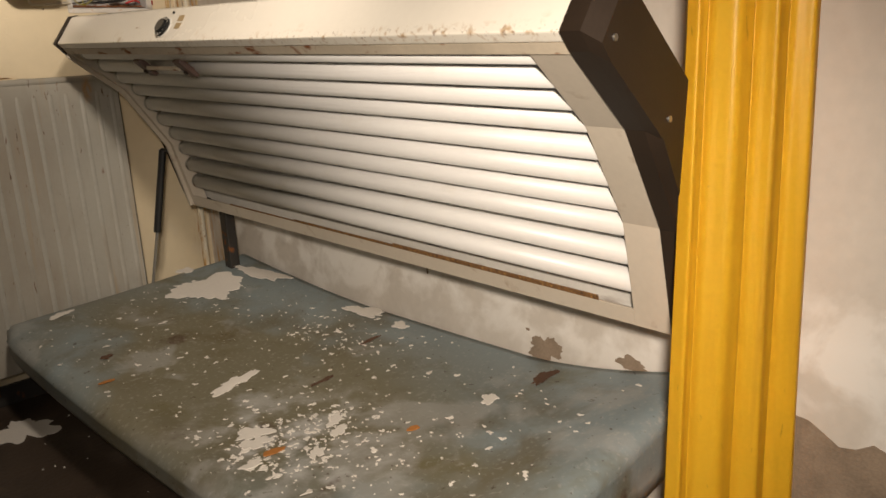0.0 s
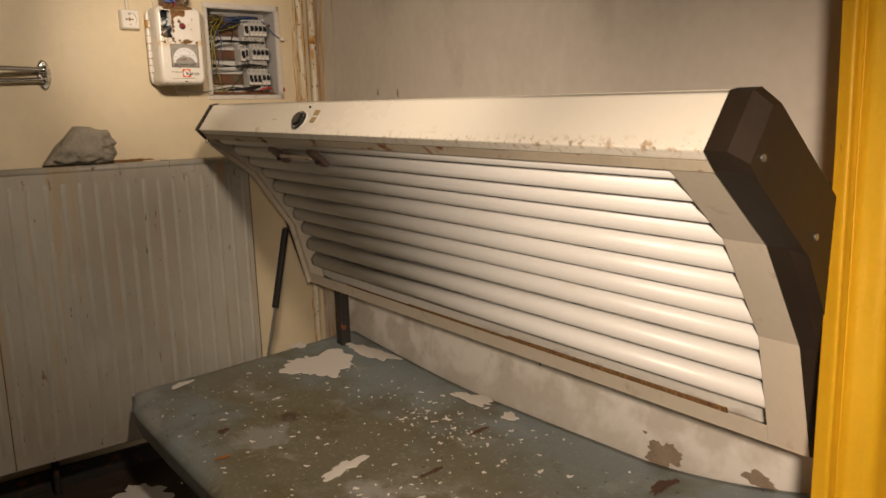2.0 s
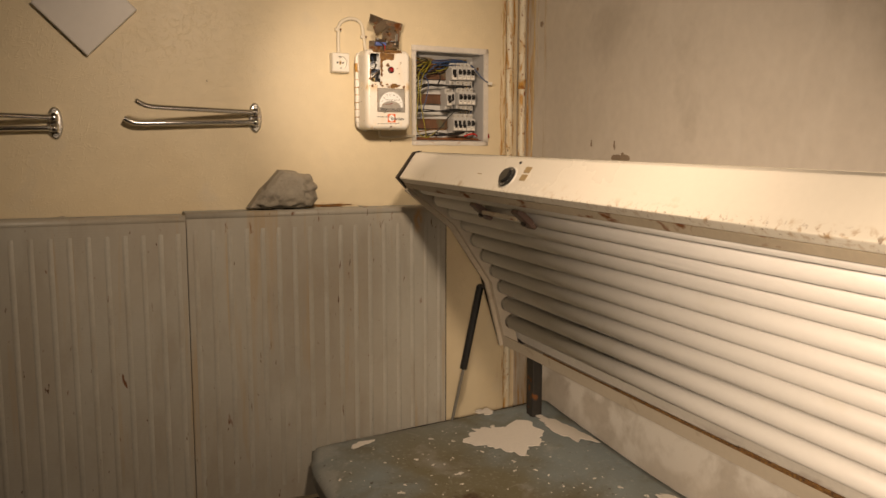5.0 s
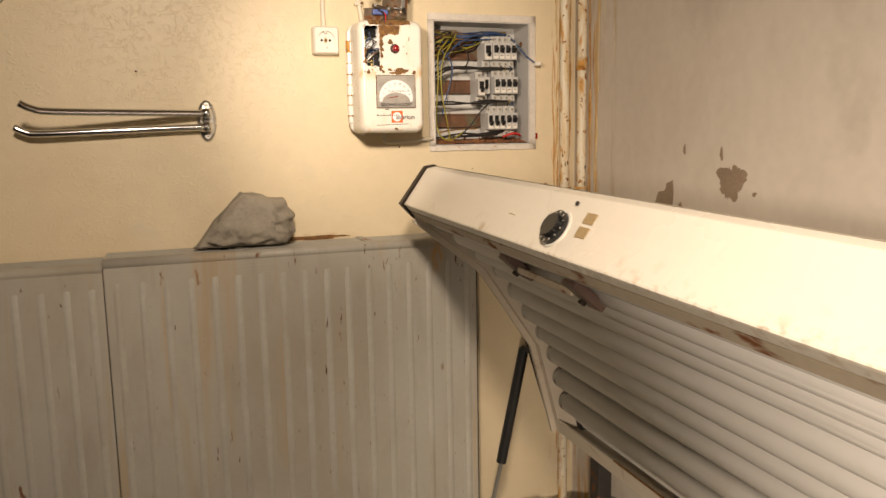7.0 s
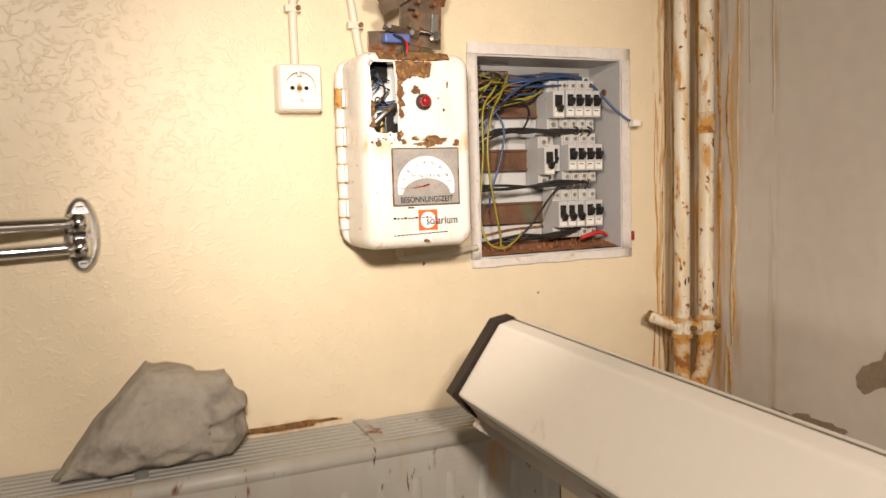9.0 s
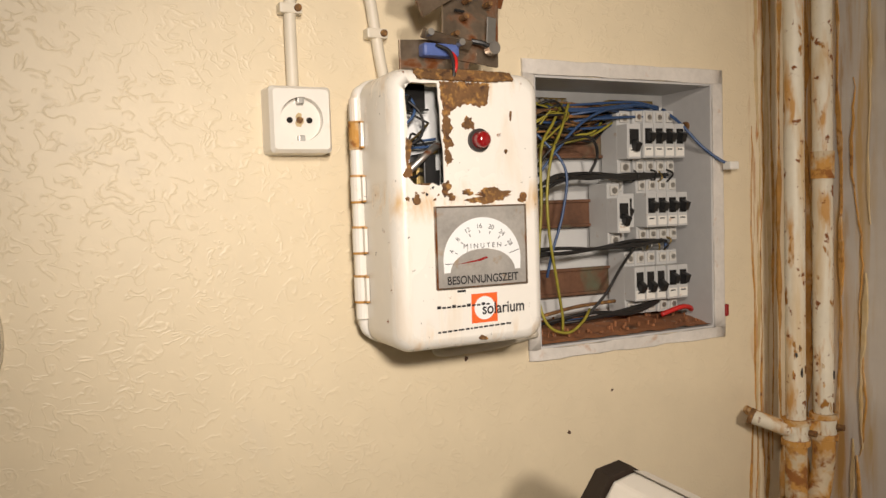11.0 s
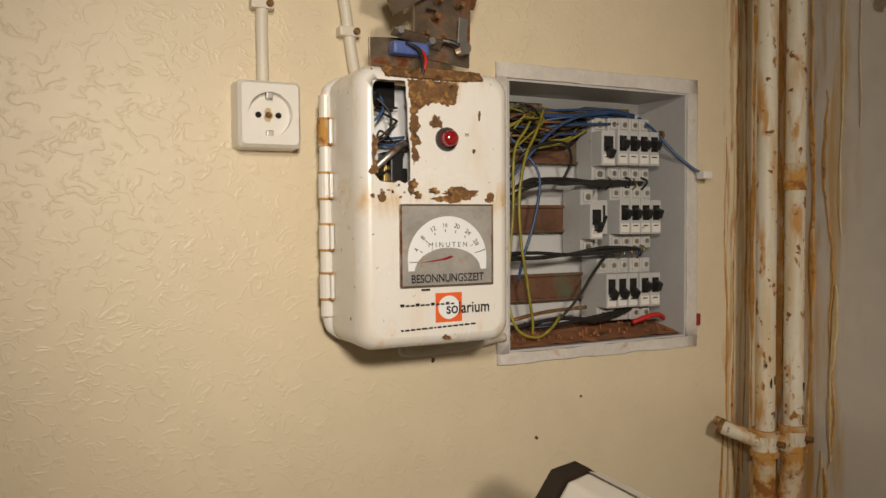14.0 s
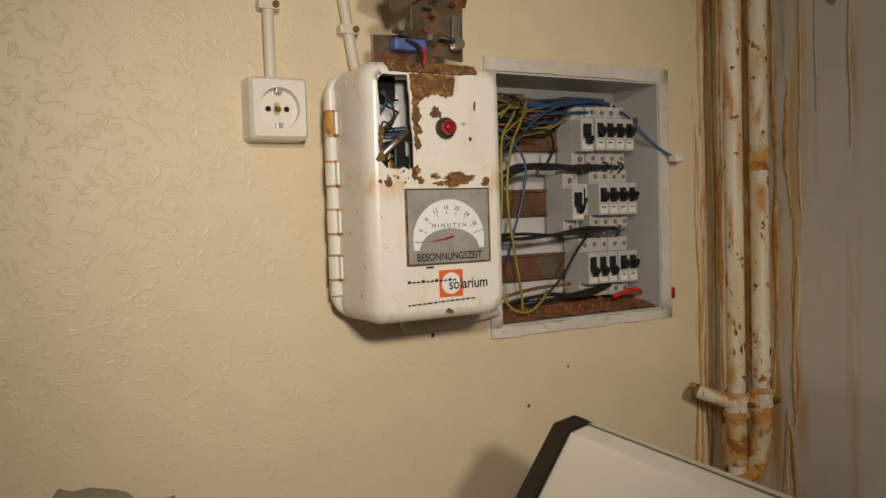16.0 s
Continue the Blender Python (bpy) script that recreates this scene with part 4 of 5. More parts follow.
def bed():
    ob = root("sunbed", (1.0, 1.55, 0), "low sunbed with a stained blue vinyl lying surface", "sunbed")
    bm = bmesh.new()
    nx, ny = 40, 80
    x0, x1, y0, y1 = 0.515, 1.389, 0.655, 2.556
    grid = []
    for j in range(ny + 1):
        row = []
        for k in range(nx + 1):
            u, v = k / nx, j / ny
            x, yy = x0 + (x1 - x0) * u, y0 + (y1 - y0) * v
            # the far front corner is cut off and rounded
            if v > 0.955:
                yy -= 0.020 * max(0.0, 1 - u / 0.25) ** 1.6
            if u < 0.1 and v > 0.9:
                x += 0.035 * ((v - 0.9) / 0.1) ** 2 * (1 - u / 0.1)
            e = min(u * (x1 - x0), (1 - u) * (x1 - x0) + 0.06, v * (y1 - y0), (1 - v) * (y1 - y0))
            drop = 0.028 * max(0.0, 1 - e / 0.055) ** 2
            row.append(bm.verts.new((x, yy, bed_top(x, yy) - drop)))
        grid.append(row)
    for j in range(ny):
        for k in range(nx):
            bm.faces.new((grid[j][k], grid[j][k + 1], grid[j + 1][k + 1], grid[j + 1][k]))
    rim = [grid[0][k] for k in range(nx + 1)] + [grid[j][nx] for j in range(1, ny + 1)] + [grid[ny][k] for k in range(nx - 1, -1, -1)] + [grid[j][0] for j in range(ny - 1, 0, -1)]
    prev = rim
    cx, cy = 0.952, 1.605
    for drop, inset in ((0.030, -0.004), (0.100, 0.004), (0.150, 0.012), (0.158, 0.03)):
        ring = []
        for v in rim:
            d = Vector((cx - v.co.x, cy - v.co.y, 0))
            ix = inset if abs(d.x) > 0.40 else 0
            iy = inset if abs(d.y) > 0.90 else 0
            deep = 0.42 + 0.58 * min(1.0, max(0.0, (v.co.x - 0.56) / 0.25)) * min(1.0, max(0.0, (1.2 - v.co.y) / 0.4))
            ring.append(bm.verts.new((v.co.x + math.copysign(ix, d.x), v.co.y + math.copysign(iy, d.y), v.co.z - drop * deep)))
        for k in range(len(rim)):
            bm.faces.new((prev[k], prev[(k + 1) % len(rim)], ring[(k + 1) % len(rim)], ring[k]))
        prev = ring
    part("lying_surface", bm, M_VINYL, ob, "stained grey-blue vinyl surface", smooth=True)
    part("plinth", box(0.74, 1.37, 0.80, 2.42, 0.0, 0.20, 0.01), M_DARK, ob, "dark recessed plinth")
    part("edge_trim", sweep([(0.64, 2.560, 0.300), (0.80, 2.566, 0.322), (1.10, 2.567, 0.338), (1.375, 2.563, 0.356)], 0.009, 8), M_BLACK, ob, "black edge trim")
    return ob


bed()


# ---- what lies on the bed and the floor ----
def lying(name, x, yy, wx, wy, seed, material, label, category, group, on_floor=False, thick=0.0015, rough=0.42, turn=0, n=54):
    """A thin flake that follows the surface on which it lies."""
    bm = flat(ragged(wx, wy, seed, n, rough), pose(x, yy, 0, 0, 0, turn), thick)
    for v in bm.verts:
        v.co.z += 0.0005 + 0.00003 * (seed % 50) + (0.0 if on_floor else bed_top(v.co.x, v.co.y) + 0.0015)
    return tagged(part(name, bm, material), label, category, group)


BIG = "large paint flakes on the sunbed"
for x, yy, wx, wy, sd, tn in ((1.135, 2.325, 0.19, 0.23, 41, 25), (1.322, 2.30, 0.062, 0.24, 44, 8), (1.350, 1.762, 0.05, 0.16, 47, 5), (0.824, 1.668, 0.13, 0.05, 51, 15),
                              (1.15, 2.52, 0.06, 0.04, 53, 0), (1.34, 1.586, 0.035, 0.06, 55, 0), (1.143, 1.066, 0.045, 0.04, 57, 0), (0.862, 1.295, 0.055, 0.03, 59, 30), (0.704, 1.389, 0.07, 0.06, 61, 0), (0.680, 1.345, 0.06, 0.05, 63, 20), (0.835, 1.246, 0.05, 0.03, 65, 35), (0.625, 1.270, 0.045, 0.03, 67, 0), (0.742, 1.205, 0.05, 0.026, 69, 50), (0.690, 2.470, 0.07, 0.03, 79, 10)):
    lying("paint_flake", x, yy, wx, wy, sd, M_FLAKE, "large white flake of fallen wall paint on blue vinyl", "paint flake", BIG, turn=tn)
for x, yy, wx, wy, sd in ((0.53, 2.49, 0.15, 0.19, 71), (0.30, 2.30, 0.05, 0.04, 73), (0.20, 2.05, 0.04, 0.03, 75), (0.36, 1.95, 0.03, 0.03, 77)):
    lying("paint_flake", x, yy, wx, wy, sd, M_FLAKE, "white flake of fallen wall paint on the dark floor", "paint flake", "paint flakes on the floor", on_floor=True)
for x, yy, w_, h_, sd in ((0.685, 1.281, 0.05, 0.022, 81), (0.942, 1.117, 0.03, 0.02, 83), (0.600, 1.924, 0.04, 0.014, 85)):
    lying("leaf", x, yy, w_, h_, sd, M_LEAF, "small dry orange-brown leaf on blue vinyl", "leaf", "leaves on the sunbed", rough=0.2)
for x, yy, w_, h_, sd in ((0.667, 2.081, 0.03, 0.022, 91), (1.218, 1.582, 0.07, 0.012, 93), (1.295, 1.02, 0.10, 0.03, 95), (0.97, 1.48, 0.06, 0.014, 97)):
    lying("debris", x, yy, w_, h_, sd, M_TWIG, "small dark brown scrap of debris on blue vinyl", "debris", "scraps on the sunbed", rough=0.45)

rng = random.Random(7)
bm = bmesh.new()
for k in range(880):
    if k < 420:
        x, yy = rng.gauss(0.74, 0.11), rng.gauss(1.27, 0.13)
    elif k < 530:
        x, yy = rng.gauss(1.18, 0.07), rng.gauss(1.68, 0.12)
    else:
        x, yy = rng.uniform(0.55, 1.36), rng.uniform(0.75, 2.47)
    if not (0.54 < x < 1.37 and 0.70 < yy < 2.49):
        continue
    s0 = rng.choice((0.0025, 0.003, 0.004, 0.004, 0.006, 0.007, 0.010, 0.015)) * rng.uniform(0.5, 1.0)
    o = flat(ragged(s0 * rng.uniform(0.8, 1.6), s0, k, 9, 0.8), pose(x, yy, bed_top(x, yy) + 0.0018, rng.uniform(-9, 9), rng.uniform(-9, 9), rng.uniform(0, 360)), 0.0008)
    join(bm, o)
crumbs = tagged(part("paint_crumbs", bm, M_FLAKE), "scattered small white paint crumbs on blue vinyl", "paint crumbs", kind="stuff")
bm = bmesh.new()
for k in range(160):
    x, yy = rng.uniform(-0.6, 0.72), rng.uniform(0.4, 2.55)
    s0 = rng.uniform(0.003, 0.014)
    join(bm, flat(ragged(s0, s0 * 0.7, k + 900, 6, 0.4), pose(x, yy, 0.001, 0, 0, rng.uniform(0, 360)), 0.001))
tagged(part("floor_crumbs", bm, M_FLAKE), "scattered paint crumbs on the dark floor", "paint crumbs", kind="stuff")

yb = root("yellow_cloth", (0.24, 2.47, 0), "folded piece of yellow vinyl cloth on the floor", "cloth")
part("fold", box(0.16, 0.262, 2.36, 2.49, 0.0, 0.022, 0.009, segments=3), M_YELLOW, yb)
part("fold", moved(box(-0.045, 0.045, -0.05, 0.05, 0.0, 0.016, 0.007, segments=3), pose(0.205, 2.42, 0.022, 0, 0, 12)), M_YELLOW, yb)


# ---- yellow curtain at the near end of the sunbed ----
def curtain():
    ob = root("curtain", (1.16, 0.48, 0.06), "gathered bright yellow vinyl curtain hanging in folds", "curtain")
    n, rows = 180, 26
    bm = bmesh.new()
    grid = []
    for j in range(rows + 1):
        z = 0.06 + 2.30 * j / rows
        low = max(0.0, (1.15 - z) / 0.87)
        L, R = Vector((1.076 - 0.022 * low, 0.560)), Vector((1.203 + 0.056 * low, 0.400))
        d = R - L
        nn = Vector((d.y, -d.x)).normalized()
        row = []
        for k in range(n + 1):
            u = k / n
            # folds of uneven width, each with a broad face and a sharp valley
            ph = (4.2 * u + 0.22 * math.sin(5.0 * u + 0.6) + 0.10 * math.sin(11 * u) + 0.05 * math.sin(z * 1.9 + 3 * u)) * 2 * math.pi
            w_ = 0.024 * abs(math.sin(ph / 2)) ** 0.75 - 0.010 + 0.0022 * math.sin(2 * ph + 0.7 + 0.3 * math.sin(z)) + 0.0012 * math.sin(z * 7 + u * 20)
            w_ -= 0.022 * (2 * u - 1) ** 4
            q = L + d * u + nn * w_
            row.append(bm.verts.new((q.x, q.y, z)))
        grid.append(row)
    for j in range(rows):
        for k in range(n):
            bm.faces.new((grid[j][k], grid[j][k + 1], grid[j + 1][k + 1], grid[j + 1][k]))
    bmesh.ops.solidify(bm, geom=bm.faces[:], thickness=0.0025)
    part("drape", bm, M_YELLOW, ob, smooth=True)
    part("rail", rod((0.98, 0.68, 2.38), (1.34, 0.23, 2.38), 0.012, 12), M_STEEL, ob)
    return ob


curtain()


# ---- wall socket and its cable ----
def wall_socket():
    x0, x1, z0, z1 = 0.6895, 0.7505, 1.5115, 1.5755
    cx, cz = 0.7200, 1.5435
    ob = root("wall_socket", (cx, NORTH, cz), "white surface-mounted earthed wall socket with rust stains", "socket")
    circ = [(cx + 0.0205 * math.cos(-2 * math.pi * k / 40), cz + 0.0205 * math.sin(-2 * math.pi * k / 40)) for k in range(40)]
    o1, o2, o3 = rounded(x0, x1, z0, z1, 0.004), rounded(x0 + 0.001, x1 - 0.001, z0 + 0.001, z1 - 0.001, 0.004), rounded(x0 + 0.004, x1 - 0.004, z0 + 0.004, z1 - 0.004, 0.004)
    part("housing", shell([(o1, NORTH), (o2, NORTH - 0.026), (o3, NORTH - 0.031)], circ, 0.012), M_SOCKET, ob)
    part("well", rod((cx, NORTH - 0.021, cz), (cx, NORTH - 0.005, cz), 0.0207, 32), M_SOCKET, ob)
    for dx in (-0.0095, 0.0095):
        part("pin_hole", rod((cx + dx, NORTH - 0.0225, cz), (cx + dx, NORTH - 0.02, cz), 0.0028, 14), M_HOLE_SHADE, ob)
    part("rust_stain", flat(ragged(0.0085, 0.012, 77, 30, 0.3), north(cx, NORTH - 0.021, cz), 0.0004), M_TEARS, ob, "rust stain round the screw")
    part("screw", rod((cx, NORTH - 0.0228, cz), (cx, NORTH - 0.02, cz), 0.0032, 14), M_RUST, ob)
    for dz in (-0.0178, 0.0178):
        part("earth_clip", box(cx - 0.003, cx + 0.003, NORTH - 0.029, NORTH - 0.02, cz + dz - 0.003, cz + dz + 0.003, 0.0006), M_STEEL, ob)
    return ob


wall_socket()

cable = root("surface_cable", (0.7225, NORTH, 1.60), "cream surface cable looping from the socket to the timer box", "cable")
part("cable", sweep([(0.7185, 2.744, 1.572), (0.7185, 2.744, 1.645), (0.7225, 2.744, 1.666), (0.743, 2.744, 1.684), (0.775, 2.744, 1.688), (0.797, 2.744, 1.674), (0.804, 2.744, 1.640), (0.809, 2.744, 1.606), (0.813, 2.738, 1.572)], 0.0060, 10), M_WHITEWIRE, cable, smooth=True)
for x, z in ((0.7185, 1.650), (0.805, 1.632)):
    clip = part("cable_clip", box(x - 0.011, x + 0.011, NORTH - 0.015, NORTH, z - 0.005, z + 0.005, 0.002), M_WHITEWIRE, cable)
    part("nail", rod((x + 0.006, NORTH - 0.018, z), (x + 0.006, NORTH - 0.014, z), 0.0035, 10), M_RUST, clip)


# ---- fuse cabinet in its recess ----
def wire(points, r, material, parent):
    return part("wire", sweep(points, r, 6, 7), material, parent, smooth=True)


def breaker(cx, z, width, face_y, material, parent, lever, with_label=True):
    """One module: body, raised nose, black lever and label."""
    yb = CBACK - 0.012
    body = part("breaker", box(cx - width / 2 + 0.0003, cx + width / 2 - 0.0003, face_y + 0.020, yb, z - 0.040, z + 0.040, 0.0012), material, parent)
    part("nose", box(cx - width / 2 + 0.0004, cx + width / 2 - 0.0004, face_y, face_y + 0.021, z - 0.0215, z + 0.0215, 0.001), material, body)
    for dz in (0.031, -0.031):
        part("terminal", box(cx - width * 0.30, cx + width * 0.30, face_y + 0.0175, face_y + 0.0204, z + dz - 0.006, z + dz + 0.006, 0.0008), M_HOLDER, body)
        part("terminal_screw", rod((cx, face_y + 0.0165, z + dz), (cx, face_y + 0.018, z + dz), width * 0.2, 10), M_STEEL, body)
    part("slot", box(cx - width * 0.32, cx + width * 0.32, face_y - 0.0006, face_y + 0.002, z - 0.004, z + 0.015), M_HOLE_SHADE, body)
    part("lever", prism([(-0.0036, -0.0055), (0.0036, -0.0055), (0.0042, 0.0055), (-0.0042, 0.0055)], -0.009, 0.004, 0.0012), M_BLACK, body).matrix_basis = pose(cx, face_y - 0.001, z + lever, 28 if lever < 0.006 else 20, 0, 0)
    if with_label:
        part("label_plate", box(cx - width * 0.38, cx + width * 0.38, face_y - 0.0007, face_y + 0.001, z - 0.019, z - 0.008), M_LABEL, body)
        part("print", box(cx - width * 0.26, cx + width * 0.20, face_y - 0.0009, face_y, z - 0.0115, z - 0.0100), M_INK, body)
    return body


def fuse_cabinet():
    ob = root("fuse_cabinet", (1.125, CBACK, CZ0), "open fuse cabinet in the wall, with breakers and loose wires", "fuse box")
    t = 0.002
    part("back_plate", box(CX0 + 0.001, CX1 - 0.001, CBACK, CBACK + t, CZ0 + 0.001, CZ1 - 0.001), M_BACKPLATE, ob, "pale metal back plate")
    part("side", box(CX1 - 0.003, CX1 - 0.0005, NORTH - 0.002, CBACK, CZ0 + 0.001, CZ1 - 0.001), M_CABGREY, ob, "grey painted side")
    part("side", box(CX0 + 0.0005, CX0 + 0.003, NORTH - 0.002, CBACK, CZ0 + 0.001, CZ1 - 0.001), M_CABGREY, ob, "grey painted side")
    part("side", box(CX0 + 0.003, CX1 - 0.003, NORTH - 0.002, CBACK, CZ1 - 0.003, CZ1 - 0.0005), M_CABGREY, ob, "grey painted top")
    part("side", box(CX0 + 0.003, CX1 - 0.003, NORTH - 0.002, CBACK, CZ0 + 0.0005, CZ0 + 0.003), M_CABGREY, ob, "grey painted bottom")
    # rough painted edge round the opening
    for k, (x0, x1, z0, z1) in enumerate(((CX0 - 0.014, CX1 + 0.017, CZ1, CZ1 + 0.017), (CX0 - 0.014, CX1 + 0.017, CZ0 - 0.013, CZ0), (CX0 - 0.014, CX0, CZ0, CZ1), (CX1, CX1 + 0.017, CZ0, CZ1))):
        bm = box(x0, x1, NORTH - 0.0035, NORTH + 0.004, z0, z1)
        bmesh.ops.subdivide_edges(bm, edges=bm.edges[:], cuts=14, use_grid_fill=True)
        for v in bm.verts:
            d = noise.noise(v.co * 70) * 0.0022
            v.co += Vector((d, d * 0.4, noise.noise(v.co * 70 + Vector((5, 5, 5))) * 0.0022))
        part("edge", bm, M_ROUGHWHITE, ob, "rough white-painted edge", smooth=True)
    # rubble on the bottom
    bm = bmesh.new()
    nx, ny = 40, 14
    g_ = [[bm.verts.new((CX0 + 0.003 + (CX1 - CX0 - 0.006) * k / nx, NORTH + 0.001 + (CBACK - NORTH - 0.001) * j / ny, CZ0 + 0.005 + 0.012 * (j / ny) + 0.0025 * noise.noise(Vector((k * 0.35, j * 0.4, 2))))) for k in range(nx + 1)] for j in range(ny + 1)]
    for j in range(ny):
        for k in range(nx):
            bm.faces.new((g_[j][k], g_[j][k + 1], g_[j + 1][k + 1], g_[j + 1][k]))
    part("rubble", bm, M_BRICKDUST, ob, "brick-red dust and rubble", smooth=True)
    q = random.Random(4)
    bm = bmesh.new()
    for k in range(60):
        s0 = q.uniform(0.0004, 0.0014)
        xx, yy = q.uniform(CX0 + 0.01, CX1 - 0.01), q.uniform(NORTH + 0.004, CBACK - 0.01)
        box(xx - s0, xx + s0, yy - s0, yy + s0, CZ0 + 0.009, CZ0 + 0.009 + 0.012 * (yy - NORTH) / 0.08 + 1.6 * s0, bm=bm)
    tagged(part("grit", bm, M_BRICKDUST, ob), kind="stuff")
    # mounting rails
    for z, xe in ((1.531, 1.150), (1.444, 1.120), (1.357, 1.150)):
        rail = part("mounting_rail", box(CX0 + 0.004, 1.235, CBACK - 0.012, CBACK - 0.001, z - 0.0165, z + 0.0165, 0.002), M_DIN, ob, "rusty mounting rail")
        part("fold", box(CX0 + 0.004, 1.235, CBACK - 0.016, CBACK - 0.011, z + 0.0135, z + 0.0175, 0.001), M_DIN, rail)
        part("fold", box(CX0 + 0.004, 1.235, CBACK - 0.016, CBACK - 0.011, z - 0.0175, z - 0.0135, 0.001), M_DIN, rail)
    W = 0.0168
    F = 2.770
    right = 1.2315
    for k in range(4):
        breaker(right - W * (k + 0.5), 1.532, W, F, M_BREAKER, ob, 0.006)
        breaker(right + 0.003 - W * (k + 0.5), 1.4455, W, F, M_BREAKER, ob, 0.006)
    for k in range(2):
        breaker(right + 0.002 - W * (k + 0.5), 1.353, W, F, M_BREAKER, ob, 0.006)
    for k in range(3):
        breaker(right + 0.002 - W * (k + 2.5), 1.353, W, F + 0.003, M_BREAKER, ob, -0.002)
    breaker(right - W * 4.7, 1.531, W * 1.3, F + 0.003, M_BREAKER, ob, -0.004)
    breaker(right - W * 6.0, 1.440, W * 1.2, F - 0.002, M_BREAKER, ob, -0.004)
    breaker(right - W * 4.9, 1.4455, W * 1.5, F + 0.016, M_BREAKER, ob, 0.0, False)
    # terminal strips along the top
    for x0, x1, n in ((1.010, 1.085, 9), (1.150, 1.222, 2)):
        strip = part("terminal_strip", box(x0, x1, CBACK - 0.020, CBACK - 0.008, 1.578, 1.588, 0.001), M_BRASS, ob, "tarnished brass terminal strip")
        for k in range(n):
            xx = x0 + (k + 0.5) * (x1 - x0) / n
            part("terminal_screw", rod((xx, CBACK - 0.023, 1.583), (xx, CBACK - 0.019, 1.583), 0.003, 8), M_STEEL, strip)
    part("knockout", rod((CX1 - 0.006, 2.792, 1.553), (CX1 - 0.0025, 2.792, 1.553), 0.006, 14), M_RUST, ob)
    # yellow-green wires
    for k in range(4):
        xs = 1.018 + 0.016 * k
        xe = 1.000 + 0.004 * k
        wire([(xs, CBACK - 0.022, 1.582), (xs + q.uniform(-0.01, 0.02), 2.795 + q.uniform(-0.015, 0.01), 1.570 - 0.002 * k), (xe + 0.03, 2.785, 1.553 + q.uniform(-0.012, 0.012)), (xe, 2.792, 1.535 + q.uniform(-0.02, 0.02))], 0.0012, M_YG, ob)
    wire([(1.075, 2.800, 1.578), (1.050, 2.780, 1.545), (1.028, 2.768, 1.515), (1.018, 2.765, 1.47), (1.020, 2.765, 1.42), (1.030, 2.768, 1.37), (1.040, 2.772, 1.325), (1.042, 2.775, 1.306)], 0.0018, M_YG, ob)
    wire([(1.065, 2.800, 1.578), (1.036, 2.778, 1.550), (1.012, 2.766, 1.52), (1.010, 2.766, 1.45), (1.004, 2.768, 1.36), (1.012, 2.762, 1.318), (1.036, 2.757, 1.306), (1.058, 2.758, 1.316), (1.082, 2.775, 1.328)], 0.0018, M_YG, ob)
    # blue wires
    for k in range(9):
        z = 1.585 - 0.003 * k + q.uniform(-0.003, 0.003)
        wire([(1.215, 2.80, 1.578 - 0.002 * k), (1.17, 2.80 + q.uniform(-0.015, 0.01), z - 0.003), (1.11, 2.800 + q.uniform(-0.02, 0.01), z - 0.006 + q.uniform(-0.006, 0.004)), (1.05, 2.81, z - 0.010), (1.005, 2.815, 1.58 - q.uniform(0, 0.03))], 0.0017, M_BLUE, ob)
    wire([(1.170, 2.79, 1.577), (1.11, 2.775, 1.568), (1.07, 2.770, 1.550), (1.04, 2.772, 1.522), (1.015, 2.78, 1.49)], 0.0018, M_BLUE, ob)
    for dx in (0.0, 0.004, 0.008):
        wire([(1.222 + dx * 0.4, 2.80, 1.575), (1.236 + dx * 0.3, 2.812, 1.54), (1.238, 2.818, 1.44), (1.237 + dx * 0.3, 2.815, 1.36), (1.21, 2.80, 1.325), (1.15, 2.79, 1.316), (1.08 - dx * 3, 2.79, 1.314)], 0.0019, M_BLUE, ob)
    loose = wire([(1.222, 2.80, 1.575), (1.228, 2.775, 1.555), (1.246, 2.757, 1.525), (1.262, 2.742, 1.506), (1.272, 2.735, 1.500)], 0.0021, M_BLUE, ob)
    part("connector", box(1.266, 1.281, 2.728, 2.741, 1.493, 1.503, 0.0015), M_SOCKET, loose, "white screw connector")
    # black wires
    for k in range(5):
        wire([(1.000, 2.78, 1.475 - 0.004 * k), (1.04, 2.775, 1.484 + q.uniform(-0.008, 0.008)), (1.09, 2.785, 1.489 + q.uniform(-0.006, 0.004)), (1.15, 2.782, 1.488 + q.uniform(-0.004, 0.004)), (1.22, 2.79, 1.490)], 0.0021, M_BLACKWIRE, ob)
        wire([(1.000, 2.785, 1.400 + q.uniform(-0.006, 0.006)), (1.05, 2.78, 1.402 + q.uniform(-0.006, 0.006)), (1.10, 2.785, 1.400), (1.15, 2.778, 1.404 + q.uniform(-0.006, 0.006)), (1.215, 2.79, 1.405)], 0.0021, M_BLACKWIRE, ob)
        wire([(1.010 + 0.02 * k, 2.79, 1.312), (1.08, 2.778, 1.318 + q.uniform(-0.004, 0.006)), (1.15, 2.782, 1.318 + q.uniform(-0.004, 0.006)), (1.22, 2.795, 1.330)], 0.0021, M_BLACKWIRE, ob)
        wire([(1.005, 2.815, 1.560 - 0.006 * k), (1.07, 2.812, 1.566 - 0.005 * k), (1.14, 2.815, 1.572 - 0.003 * k)], 0.0019, M_BLACKWIRE, ob)
    wire([(1.010, 2.79, 1.49), (1.035, 2.770, 1.525), (1.080, 2.768, 1.535), (1.098, 2.775, 1.515), (1.092, 2.785, 1.490)], 0.0019, M_BLACKWIRE, ob)
    wire([(1.020, 2.795, 1.545), (1.05, 2.775, 1.50), (1.045, 2.772, 1.45), (1.030, 2.775, 1.40), (1.025, 2.780, 1.37)], 0.0018, M_BLUE, ob)
